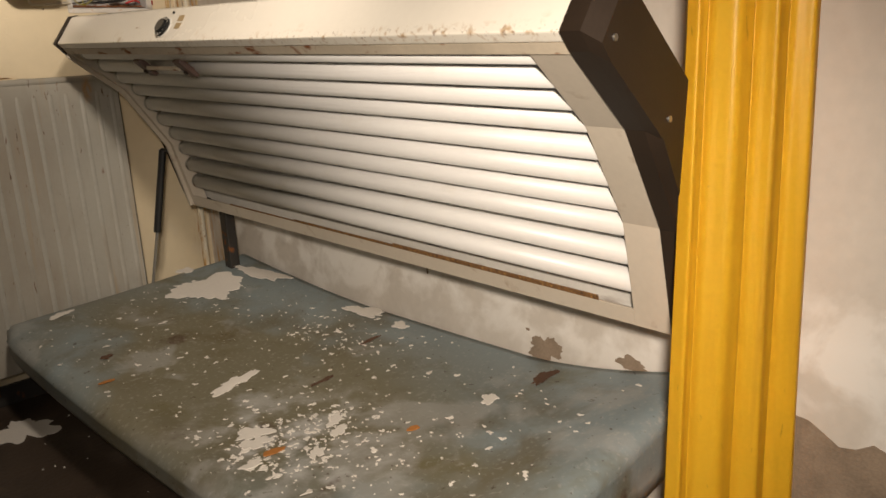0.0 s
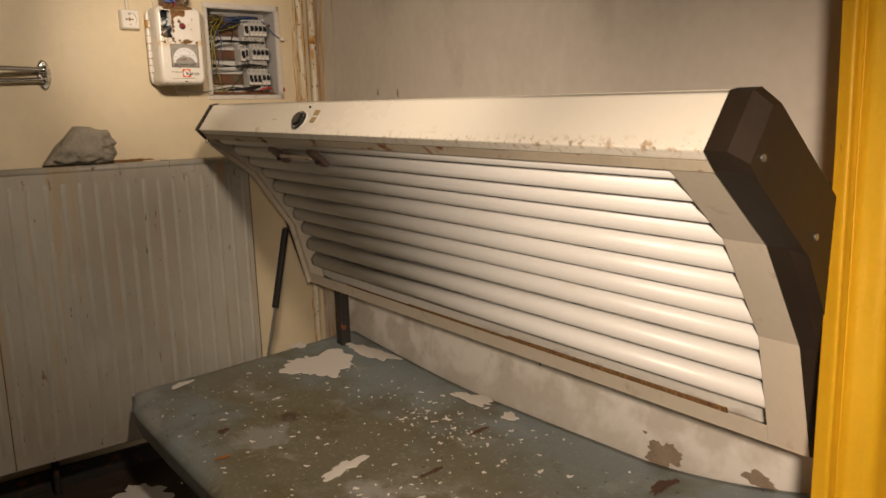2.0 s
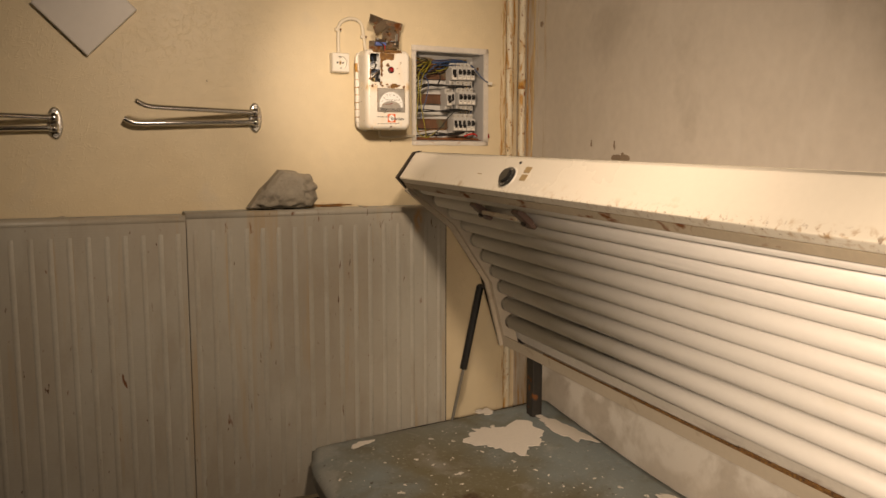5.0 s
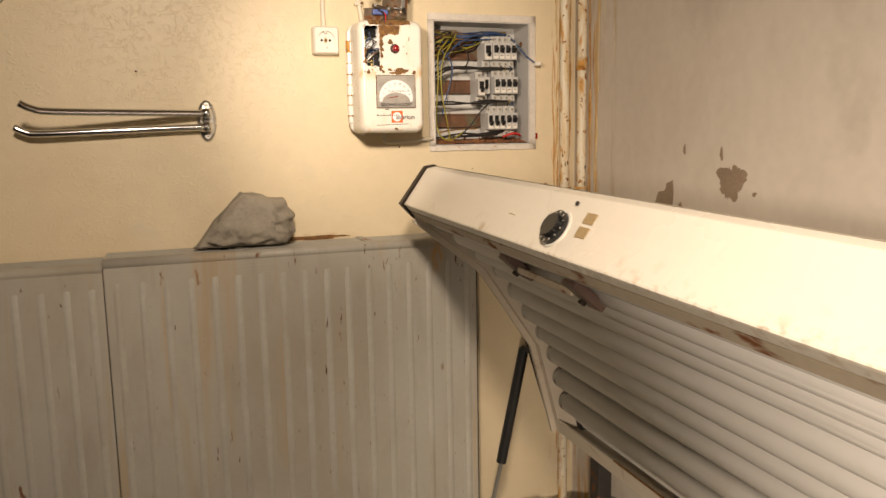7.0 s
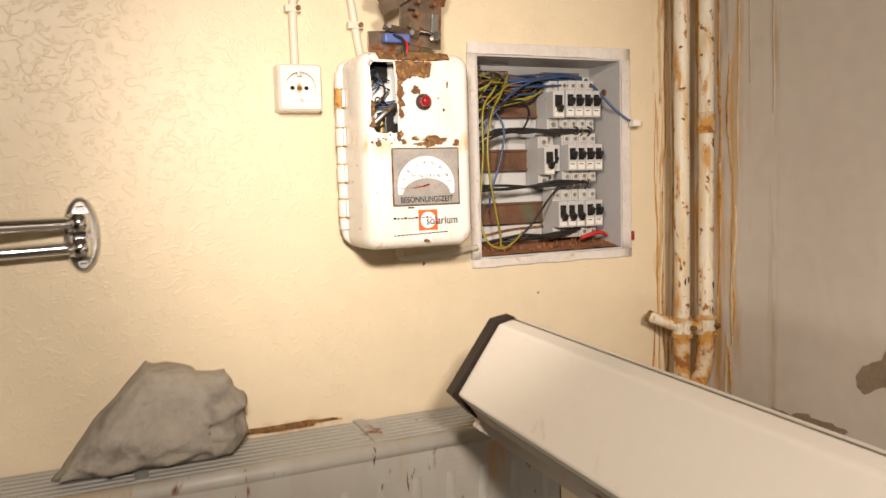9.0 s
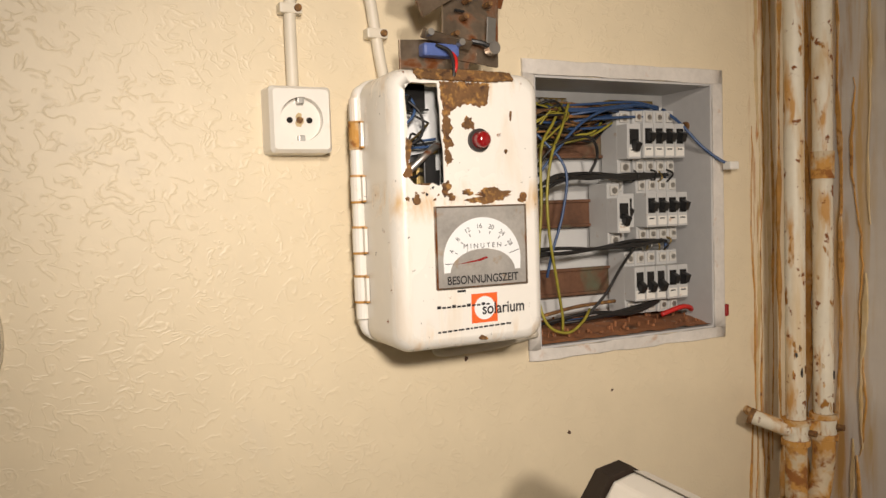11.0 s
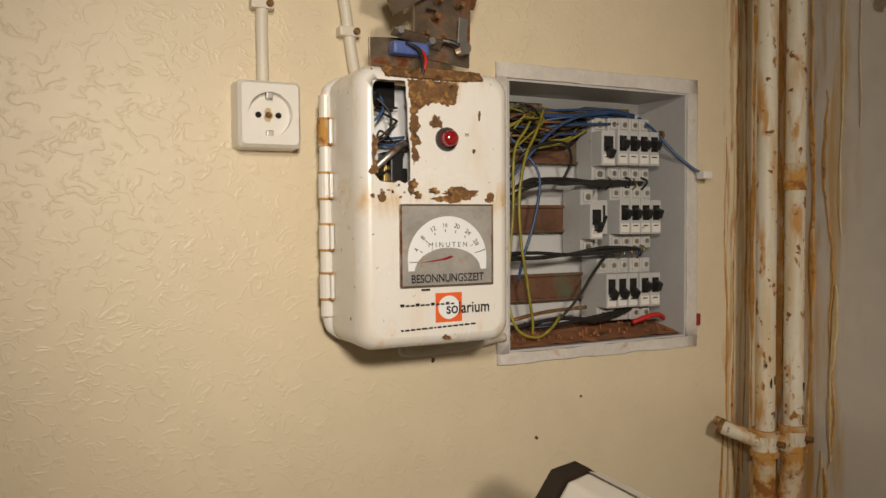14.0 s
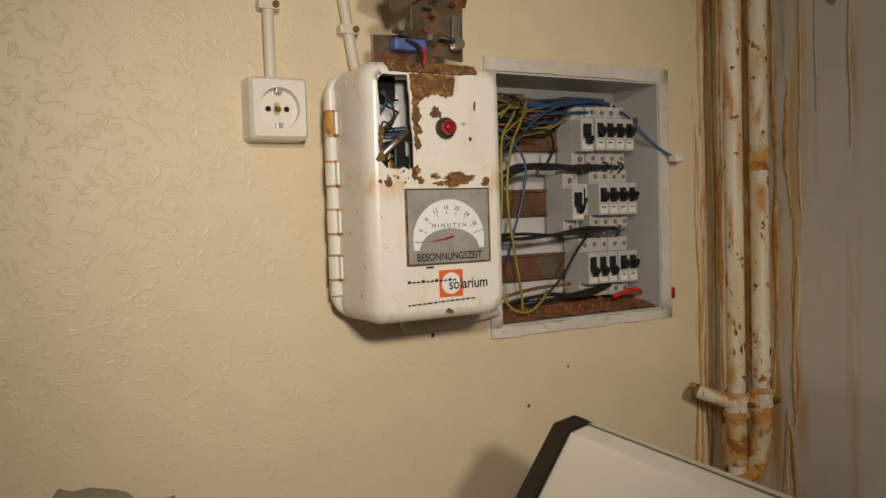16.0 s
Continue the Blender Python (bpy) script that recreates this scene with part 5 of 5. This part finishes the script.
    wire([(1.155, 2.778, 1.400), (1.125, 2.770, 1.375), (1.10, 2.768, 1.345), (1.07, 2.772, 1.316)], 0.0018, M_BLACKWIRE, ob)
    for k in range(6):
        xx = 1.165 + 0.0105 * k + q.uniform(-0.003, 0.003)
        for zz in (1.490, 1.402):
            d1, d2 = q.uniform(-0.010, 0.012), q.uniform(-0.006, 0.006)
            wire([(xx, 2.794, zz + 0.008), (xx + d1, 2.782 + q.uniform(-0.004, 0.006), zz + d2 * 0.6), (xx + d1 * 1.6, 2.790, zz - 0.009)], q.uniform(0.0009, 0.0014), q.choice((M_BLACKWIRE, M_BLACKWIRE, M_BRASS, M_STEEL)), ob)
    for k in range(12):
        z = 1.588 - 0.0035 * k + q.uniform(-0.003, 0.003)
        wire([(0.999, 2.815 + q.uniform(-0.01, 0.012), z - q.uniform(0, 0.02)), (1.05 + q.uniform(-0.02, 0.02), 2.808 + q.uniform(-0.02, 0.012), z - q.uniform(-0.002, 0.012)), (1.11 + q.uniform(-0.02, 0.02), 2.812, z - q.uniform(0, 0.01)), (1.20, 2.818, 1.580 - 0.001 * k)], q.uniform(0.0012, 0.0018), q.choice((M_BLACKWIRE, M_BLACKWIRE, M_BLUE, M_RUST)), ob)
    for k in range(22):
        z = 1.584 - 0.0022 * k + q.uniform(-0.004, 0.004)
        wire([(0.999, 2.80 + q.uniform(-0.012, 0.02), z - q.uniform(0, 0.03)), (1.03 + q.uniform(-0.02, 0.02), 2.795 + q.uniform(-0.02, 0.02), z - q.uniform(-0.006, 0.018)), (1.09 + q.uniform(-0.03, 0.03), 2.80 + q.uniform(-0.01, 0.02), z - q.uniform(0, 0.012)), (1.15 + q.uniform(-0.02, 0.03), 2.815, 1.577 - q.uniform(0, 0.012))], q.uniform(0.0011, 0.0018), q.choice((M_BLACKWIRE, M_BLACKWIRE, M_BLACKWIRE, M_BLUE, M_YG, M_RUST)), ob)
    wire([(1.19, 2.772, 1.312), (1.215, 2.766, 1.320), (1.232, 2.768, 1.319), (1.243, 2.775, 1.314)], 0.0032, M_RED, ob)
    part("red_sleeve", box(1.2745, 1.2800, NORTH - 0.006, NORTH + 0.004, 1.305, 1.321, 0.002), M_REDLENS, ob, "red cable sleeve beside the opening")
    wire([(1.01, 2.775, 1.325), (1.06, 2.772, 1.333), (1.12, 2.775, 1.335)], 0.0022, M_RUST, ob)
    return ob


fuse_cabinet()


# ---- sunbed timer box ----
def timer_box():
    X0, X1, Z0, Z1 = 0.7745, 0.9285, 1.327, 1.581
    FY = 2.634
    ob = root("timer_box", (0.85, NORTH, Z0), "white enamelled sunbed timer box, rusty and broken open", "timer")
    rim = lambda d, r: rounded(X0 + d, X1 - d, Z0 + d, Z1 - d, r, 7)
    hole = [(0.788, 1.565), (0.795, 1.5672), (0.805, 1.5668), (0.8154, 1.5674), (0.8192, 1.5672), (0.8202, 1.5610), (0.8200, 1.5540), (0.8212, 1.5472), (0.8215, 1.5239), (0.8236, 1.5069), (0.8236, 1.4794), (0.8179, 1.4762), (0.8120, 1.4790), (0.8084, 1.4768), (0.8014, 1.4773), (0.7941, 1.4783), (0.7895, 1.4835), (0.7875, 1.4931), (0.7888, 1.5010), (0.7876, 1.5100), (0.7892, 1.5239), (0.7886, 1.5408), (0.7876, 1.5540)]
    cover = part("cover", shell([(rim(0.0, 0.018), 2.712), (rim(0.0, 0.018), 2.652), (rim(0.002, 0.018), 2.642), (rim(0.006, 0.016), 2.6365), (rim(0.012, 0.014), FY)], hole, 0.002), M_ENAMEL, ob, "white enamelled cover, broken open at one corner", smooth=False)
    for q in cover.data.polygons:
        q.use_smooth = len(q.vertices) == 4 and abs(q.normal.y) < 0.98
    part("base", shell([(rounded(X0 + 0.001, X1 + 0.002, Z0 + 0.004, Z1 - 0.004, 0.018, 6), NORTH), (rounded(X0 + 0.001, X1 + 0.002, Z0 + 0.004, Z1 - 0.004, 0.018, 6), 2.713), (rounded(X0 + 0.004, X1 - 0.004, Z0 + 0.01, Z1 - 0.01, 0.014, 6), 2.7125)]), M_ENAMEL, ob, "white back box")
    # the rolled rim of the back box, and the hinge on it
    part("rim", sweep([(X0 + 0.030, 2.722, Z1 - 0.001), (X0 + 0.008, 2.722, Z1 - 0.008), (X0 - 0.001, 2.722, Z1 - 0.028), (X0 - 0.002, 2.722, 1.45), (X0 - 0.001, 2.722, Z0 + 0.030), (X0 + 0.008, 2.722, Z0 + 0.009), (X0 + 0.030, 2.722, Z0 + 0.001)], 0.0062, 12), M_ENAMEL, ob, "white rolled rim of the back box", smooth=True)
    hinge = part("hinge", rod((X0 - 0.0035, 2.7165, 1.352), (X0 - 0.0035, 2.7165, 1.563), 0.0062, 14), M_ENAMEL, ob, "white hinge with rusty knuckles")
    for k, z in enumerate((1.528, 1.477, 1.428, 1.381)):
        part("knuckle", rod((X0 - 0.0035, 2.7165, z - 0.0125), (X0 - 0.0035, 2.7165, z + 0.0125), 0.0073, 14), M_CLAMP if k == 0 else M_ENAMEL, hinge)
        part("leaf", box(X0 - 0.0035, X0 - 0.0005, 2.703, 2.716, z - 0.0115, z + 0.0115, 0.0006), M_ENAMEL, hinge)
        for dz in (-0.0125, 0.0125):
            part("rust_ring", rod((X0 - 0.0035, 2.7165, z + dz - 0.0011), (X0 - 0.0035, 2.7165, z + dz + 0.0011), 0.0077, 14), M_RUN, hinge)
            part("rust_ring", box(X0 - 0.0040, X0 - 0.0005, 2.7025, 2.716, z + dz * 0.95 - 0.0008, z + dz * 0.95 + 0.0008, 0.0), M_RUN, hinge)
    # rust where the enamel has gone: x, z, width, height, seed
    for k, (x, z, w_, h_, sd) in enumerate(((0.849, 1.532, 0.010, 0.013, 109), (0.872, 1.4670, 0.038, 0.012, 111), (0.853, 1.4630, 0.016, 0.005, 113), (0.7890, 1.508, 0.006, 0.020, 119), (0.7885, 1.489, 0.007, 0.012, 121),
                             (0.796, 1.4675, 0.004, 0.004, 123), (0.904, 1.463, 0.0075, 0.0075, 127), (0.787, 1.4655, 0.003, 0.004, 131), (0.858, 1.336, 0.008, 0.004, 133), (0.8245, 1.474, 0.008, 0.012, 153), (0.8300, 1.466, 0.007, 0.006, 157), (0.846, 1.470, 0.010, 0.005, 161), (0.900, 1.395, 0.003, 0.004, 163), (0.893, 1.540, 0.0015, 0.008, 165), (0.887, 1.507, 0.002, 0.004, 167))):
        part("rust_patch", flat(ragged(w_, h_, sd, 64, 0.4), north(x, FY, z), 0.0003 + 0.00013 * k), M_RUST, ob, "rust where the enamel has flaked off")

    def jagged(corners, seed, size=0.0012):
        """A torn outline through the corners."""
        q, out = random.Random(seed), []
        for (xa, za), (xb, zb) in zip(corners, corners[1:] + corners[:1]):
            m = max(2, int(math.hypot(xb - xa, zb - za) / 0.0016))
            out += [(xa + (xb - xa) * j / m + q.uniform(-size, size) * (j > 0), za + (zb - za) * j / m + q.uniform(-size, size) * (j > 0)) for j in range(m)]
        return out

    for sd, lift, shape in ((171, 0.0007, [(0.8215, 1.5690), (0.8720, 1.5690), (0.8690, 1.5500), (0.8594, 1.5470), (0.8523, 1.5500), (0.8427, 1.5480), (0.8344, 1.5440), (0.8300, 1.5390), (0.8238, 1.5380), (0.8222, 1.5578)]),
                            (173, 0.0009, [(0.8232, 1.5440), (0.8290, 1.5390), (0.8330, 1.5270), (0.8285, 1.5215), (0.8340, 1.5130), (0.8275, 1.5085), (0.8330, 1.5000), (0.8262, 1.4930), (0.8245, 1.5080), (0.8228, 1.5240)])):
        part("rust_patch", flat(jagged(shape, sd), north(0, FY, 0), lift), M_RUST, ob, "rust where the enamel has flaked off")
    part("rust_patch", flat(jagged([(-0.046, -0.0065), (0.024, -0.0070), (0.052, -0.004), (0.051, 0.0050), (0.012, 0.0060), (-0.048, 0.0045)], 177, 0.0006), Matrix.Translation((0.845, 2.6353, 1.5755)) @ pose(0, 0, 0, 56, 0, 0), 0.0010), M_RUST, ob, "rusty upper edge of the cover")
    for x, z in ((0.7955, 1.4635), (0.9045, 1.4655)):
        part("screw", rod((x, FY - 0.002, z), (x, FY, z), 0.0036, 12), M_RUST, ob)
    # pilot lamp
    part("lamp_ring", rod((0.8585, FY - 0.004, 1.517), (0.8585, FY, 1.517), 0.0105, 24, 0.0105), M_DARK, ob)
    bm = rod((0.8585, FY - 0.003, 1.517), (0.8585, FY - 0.012, 1.517), 0.0080, 24, 0.0072)
    part("pilot_lamp", bm, M_REDLENS, ob, "red pilot lamp")
    bm = bmesh.new()
    bmesh.ops.create_uvsphere(bm, u_segments=20, v_segments=10, radius=0.0070, matrix=Matrix.Translation((0.8585, FY - 0.0115, 1.517)) @ Matrix.Diagonal((1, 0.6, 1, 1)))
    part("lens", bm, M_REDLENS, ob, smooth=True)
    # the meter
    mx0, mx1, mz0, mz1 = 0.8115, 0.9055, 1.3835, 1.4580
    my = FY - 0.003
    meter = part("meter", box(mx0, mx1, my, FY + 0.0005, mz0, mz1, 0.0008), M_GREYPLATE, ob, "grey metal meter plate with a white half-round dial")
    for x0, x1, z0, z1 in ((mx0, mx1, mz1 - 0.0014, mz1), (mx0, mx1, mz0, mz0 + 0.0014), (mx0, mx0 + 0.0014, mz0 + 0.0014, mz1 - 0.0014), (mx1 - 0.0014, mx1, mz0 + 0.0014, mz1 - 0.0014)):
        part("rim", box(x0, x1, my - 0.0012, my + 0.001, z0, z1, 0.0003), M_DULL, meter, "rusty rim of the meter plate")
    cx, cz, R = (mx0 + mx1) / 2, 1.4045, 0.0400
    arc = [(R * math.cos(a), 0.0385 * math.sin(a) + 0.004) for a in (math.pi * k / 40 for k in range(41))]
    arc = [(0.0395, -0.0065)] + arc + [(-0.0395, -0.0065)]
    dial = part("dial", flat(arc, north(cx, my, cz), 0.0003), M_WHITE, meter, "white dial")
    hub = [(0.0335 * math.cos(a), 0.0215 * math.sin(a) - 0.0075) for a in (math.pi * k / 24 for k in range(25))]
    part("hub_cover", flat(hub, north(cx, my - 0.0003, cz), 0.0004), M_GREYPLATE, meter)
    for k, text in enumerate(("4", "8", "12", "16", "20", "24", "28")):
        a = radians(160 - 21.5 * k)
        lettering("number", text, cx + 0.0335 * math.cos(a), my - 0.0005, cz + 0.001 + 0.0335 * math.sin(a), 0.0060, M_INK, dial, math.degrees(a) - 90)
        part("tick", flat([(-0.0003, -0.0013), (0.0003, -0.0013), (0.0003, 0.0013), (-0.0003, 0.0013)], north(cx + 0.0285 * math.cos(a), my - 0.0003, cz + 0.001 + 0.0285 * math.sin(a), math.degrees(a) - 90), 0.0002), M_INK, dial)
    for x0, z0, x1, z1 in ((-0.0385, 0.0015, -0.026, 0.0015), (0.028, 0.0085, 0.0385, 0.0115)):
        part("tick", flat([(x0, z0 - 0.0003), (x1, z1 - 0.0003), (x1, z1 + 0.0003), (x0, z0 + 0.0003)], north(cx, my - 0.0003, cz), 0.0002), M_INK, dial)
    lettering("lettering", "M I N U T E N", cx, my - 0.0005, cz + 0.0165, 0.0062, M_INK, dial, 0, 1.06)
    part("needle", flat([(-0.028, 0.0008), (-0.006, 0.0042), (0.003, 0.0068), (0.005, 0.0052), (-0.002, 0.0030), (-0.016, 0.0016)], north(cx, my - 0.0009, cz), 0.0004), M_REDLENS, meter, "red needle")
    part("crack", sweep([(cx - 0.0185, my - 0.0006, cz + 0.004), (cx - 0.0165, my - 0.0006, cz + 0.009), (cx - 0.0155, my - 0.0006, cz + 0.0165)], 0.0003, 5, 4), M_GREYPLATE, meter)
    lettering("lettering", "BESONNUNGSZEIT", cx, my - 0.0004, 1.3905, 0.0105, M_INK, meter, 0, 0.82, weight=0.00018)
    # maker's mark as plain shapes
    part("emblem", flat([(-0.0135, -0.0135), (0.0135, -0.0135), (0.0135, 0.0135), (-0.0135, 0.0135)], north(0.8605, FY, 1.3635), 0.0003), M_ORANGE, ob, "orange square emblem with a white disc")
    part("emblem_disc", flat([(0.0108 * math.cos(2 * math.pi * k / 32), 0.0108 * math.sin(2 * math.pi * k / 32)) for k in range(32)], north(0.8605, FY - 0.0003, 1.3635), 0.0003), M_WHITE, ob)
    for k in range(11):
        xx = 0.8122 + 0.0050 * k
        part("print_bar", box(xx, xx + 0.0036, FY - 0.0008, FY + 0.0003, 1.3660, 1.3676 + 0.001 * (k % 3 == 0), 0.0), M_INK, ob)
    lettering("lettering", "solarium", 0.8804, FY - 0.0008, 1.3622, 0.0150, M_INK, ob, 0, 0.88, weight=0.00022)
    x = 0.8125
    for w_ in (0.0028, 0.0042, 0.0042, 0.0038, 0.0058, 0.0038, 0.0020, 0.0040, 0.0034, 0.0044, 0.0048, 0.0044, 0.0048, 0.0050):
        part("print_bar", box(x, x + w_, FY - 0.0004, FY + 0.0003, 1.3438 + (x - 0.81) * 0.03, 1.3454 + (x - 0.81) * 0.03, 0.0), M_INK, ob)
        x += w_ + 0.0014
    part("maker_plate_mark", box(0.8330, 0.8415, FY - 0.0004, FY + 0.0003, 1.3795, 1.3815), M_INK, ob)
    # inside, seen through the broken corner
    part("inner_plate", box(0.778, 0.92, 2.685, 2.6975, 1.40, 1.572), M_WHITE, ob, "white inner plate")
    part("coil", rod((0.789, 2.672, 1.556), (0.803, 2.660, 1.553), 0.0065, 14), M_BLACK, ob, "black coil behind the broken cover")
    part("switch_block", box(0.783, 0.797, 2.668, 2.695, 1.492, 1.513, 0.001), M_GREYPLATE, ob)
    part("switch_block", box(0.812, 0.834, 2.665, 2.695, 1.462, 1.492, 0.001), M_BLACK, ob)
    part("brass_strip", box(0.809, 0.813, 2.662, 2.69, 1.468, 1.500, 0.0005), M_BRASS, ob)
    part("burnt_contact", box(0.808, 0.822, 2.650, 2.668, 1.4735, 1.4795, 0.001), M_RUST, ob)
    for z, c_ in ((1.512, M_BLUE), (1.515, M_BLACKWIRE), (1.518, M_BLUE)):
        part("wire", sweep([(0.797, 2.672, z - 0.028), (0.800, 2.670, z - 0.012), (0.804, 2.668, z), (0.816, 2.668, z + 0.001), (0.832, 2.668, z + 0.003)], 0.0014, 6, 6), c_, ob, smooth=True)
    part("wire", sweep([(0.784, 2.652, 1.478), (0.795, 2.648, 1.490), (0.808, 2.645, 1.503), (0.826, 2.655, 1.509)], 0.0022, 6, 6), M_BRASS, ob, smooth=True)
    part("wire", sweep([(0.786, 2.67, 1.538), (0.798, 2.66, 1.534), (0.808, 2.66, 1.545), (0.806, 2.665, 1.558), (0.795, 2.668, 1.562)], 0.0014, 6, 6), M_BLUE, ob, smooth=True)
    part("wire", sweep([(0.786, 2.66, 1.520), (0.798, 2.652, 1.514), (0.811, 2.652, 1.524), (0.812, 2.655, 1.542), (0.800, 2.66, 1.556)], 0.0013, 6, 6), M_BLACKWIRE, ob, smooth=True)
    part("wire", sweep([(0.786, 2.672, 1.543), (0.797, 2.665, 1.540), (0.803, 2.665, 1.551)], 0.0014, 6, 6), M_YG, ob, smooth=True)
    part("wire", sweep([(0.785, 2.65, 1.490), (0.790, 2.645, 1.475), (0.801, 2.645, 1.470), (0.814, 2.65, 1.472)], 0.0012, 6, 6), M_BLACKWIRE, ob, smooth=True)
    # added black plate: paints the shade in the upper part of the opening
    part("shadow_plate", box(0.786, 0.826, 2.676, 2.6845, 1.548, 1.573), M_HOLE_SHADE, ob, "added black plate for the shade behind the cover")
    part("grey_cable", sweep([(0.786, 2.655, 1.481), (0.797, 2.648, 1.492), (0.809, 2.645, 1.503), (0.822, 2.650, 1.512), (0.836, 2.66, 1.516)], 0.0034, 8, 6), M_STEEL, ob, "frayed grey cable", smooth=True)
    part("terminal_block", box(0.786, 0.795, 2.655, 2.690, 1.508, 1.533, 0.001), M_GREYPLATE, ob)
    for k in range(3):
        part("terminal_screw", rod((0.7905, 2.653, 1.513 + 0.008 * k), (0.7905, 2.656, 1.513 + 0.008 * k), 0.0025, 8), M_STEEL, ob)
    part("black_block", box(0.812, 0.824, 2.652, 2.690, 1.478, 1.507, 0.001), M_BLACK, ob)
    q = random.Random(31)
    for k in range(6):
        za = 1.490 + 0.012 * k
        part("wire", sweep([(0.777, 2.674, za + q.uniform(-0.01, 0.01)), (0.794 + q.uniform(-0.002, 0.004), 2.655 + q.uniform(0, 0.012), za + q.uniform(-0.008, 0.010)), (0.806 + q.uniform(-0.004, 0.004), 2.655 + q.uniform(0, 0.012), za + q.uniform(-0.010, 0.012)), (0.826, 2.67, za + q.uniform(-0.006, 0.014))], 0.0011, 6, 6), q.choice((M_BLACKWIRE, M_BLACKWIRE, M_BLUE, M_BRASS)), ob, smooth=True)
    # white inner paint laid bare below the hole, with dark chips
    for k in range(12):
        part("paint_chip", flat(ragged(q.uniform(0.0012, 0.003), q.uniform(0.0012, 0.0026), 300 + k, 12, 0.4), north(q.uniform(0.789, 0.824), FY, q.uniform(1.463, 1.475)), 0.0009), M_BLACK if k % 2 else M_RUST, ob)
    # cable below the box
    part("tail_cable", sweep([(0.856, 2.735, 1.330), (0.856, 2.735, 1.312), (0.866, 2.735, 1.305), (0.925, 2.737, 1.306), (0.955, 2.740, 1.309), (0.985, 2.744, 1.312)], 0.0045, 8, 7), M_WHITEWIRE, ob, smooth=True)
    # the torn-out clockwork that stands on the box
    def plate(x0, x1, z0, z1, yy, turn, material, lean=0, t=0.0015):
        m = pose((x0 + x1) / 2, yy, (z0 + z1) / 2, lean, turn, 0)
        return moved(box(-(x1 - x0) / 2, (x1 - x0) / 2, -t, t, -(z1 - z0) / 2, (z1 - z0) / 2, 0.0008), m)

    works = part("bent_plate", plate(0.842, 0.902, 1.592, 1.662, 2.668, 6, M_STEEL, -8), M_DULL, ob, "bent rusty sheet-metal plate of the clockwork")
    part("slot", plate(0.853, 0.863, 1.639, 1.641, 2.662, 6, M_HOLE_SHADE, -8), M_HOLE_SHADE, works)
    for x, z in ((0.866, 1.650), (0.888, 1.648), (0.852, 1.618), (0.862, 1.634)):
        part("rivet", rod((x, 2.655, z), (x, 2.668, z), 0.0025, 10), M_RUST, works)
    part("spring_strip", moved(box(-0.005, 0.005, -0.001, 0.001, -0.014, 0.014, 0.0008), pose(0.889, 2.658, 1.622, -8, 8, 0)), M_STEEL, works)
    part("lever_arm", sweep([(0.866, 2.655, 1.611), (0.876, 2.652, 1.609), (0.886, 2.650, 1.605), (0.890, 2.650, 1.610)], 0.0025, 8, 6), M_BLACK, works)
    part("roller", rod((0.886, 2.646, 1.6045), (0.886, 2.656, 1.6045), 0.006, 16), M_CHROME, works)
    part("bent_plate", plate(0.796, 0.868, 1.584, 1.612, 2.664, -4, M_STEEL, 10), M_DULL, ob, "bent rusty sheet-metal plate of the clockwork")
    part("bent_plate", plate(0.812, 0.862, 1.605, 1.614, 2.648, 10, M_STEEL, 40), M_DULL, ob)
    part("bent_plate", plate(0.808, 0.855, 1.640, 1.668, 2.655, -32, M_STEEL, 20), M_DULL, ob, "torn rusty sheet-metal plate")
    part("bent_plate", plate(0.800, 0.845, 1.662, 1.690, 2.668, 16, M_STEEL, -15), M_DULL, ob)
    part("bent_plate", plate(0.850, 0.915, 1.655, 1.678, 2.676, 10, M_STEEL, 15), M_DULL, ob)
    part("coil", box(0.814, 0.850, 2.648, 2.662, 1.594, 1.606, 0.003), M_BLUEBLOCK, ob, "blue coil block")
    for x, z in ((0.818, 1.6135), (0.849, 1.6065)):
        part("rivet", rod((x, 2.640, z), (x, 2.650, z), 0.0032, 10), M_STEEL, ob)
    part("wire", sweep([(0.836, 2.646, 1.600), (0.840, 2.638, 1.592), (0.838, 2.634, 1.580), (0.833, 2.640, 1.566)], 0.0016, 6, 6), M_RED, ob, smooth=True)
    part("wire", sweep([(0.826, 2.648, 1.604), (0.836, 2.640, 1.596), (0.836, 2.634, 1.575), (0.829, 2.642, 1.556)], 0.0018, 6, 6), M_BLACKWIRE, ob, smooth=True)
    return ob


timer_box()
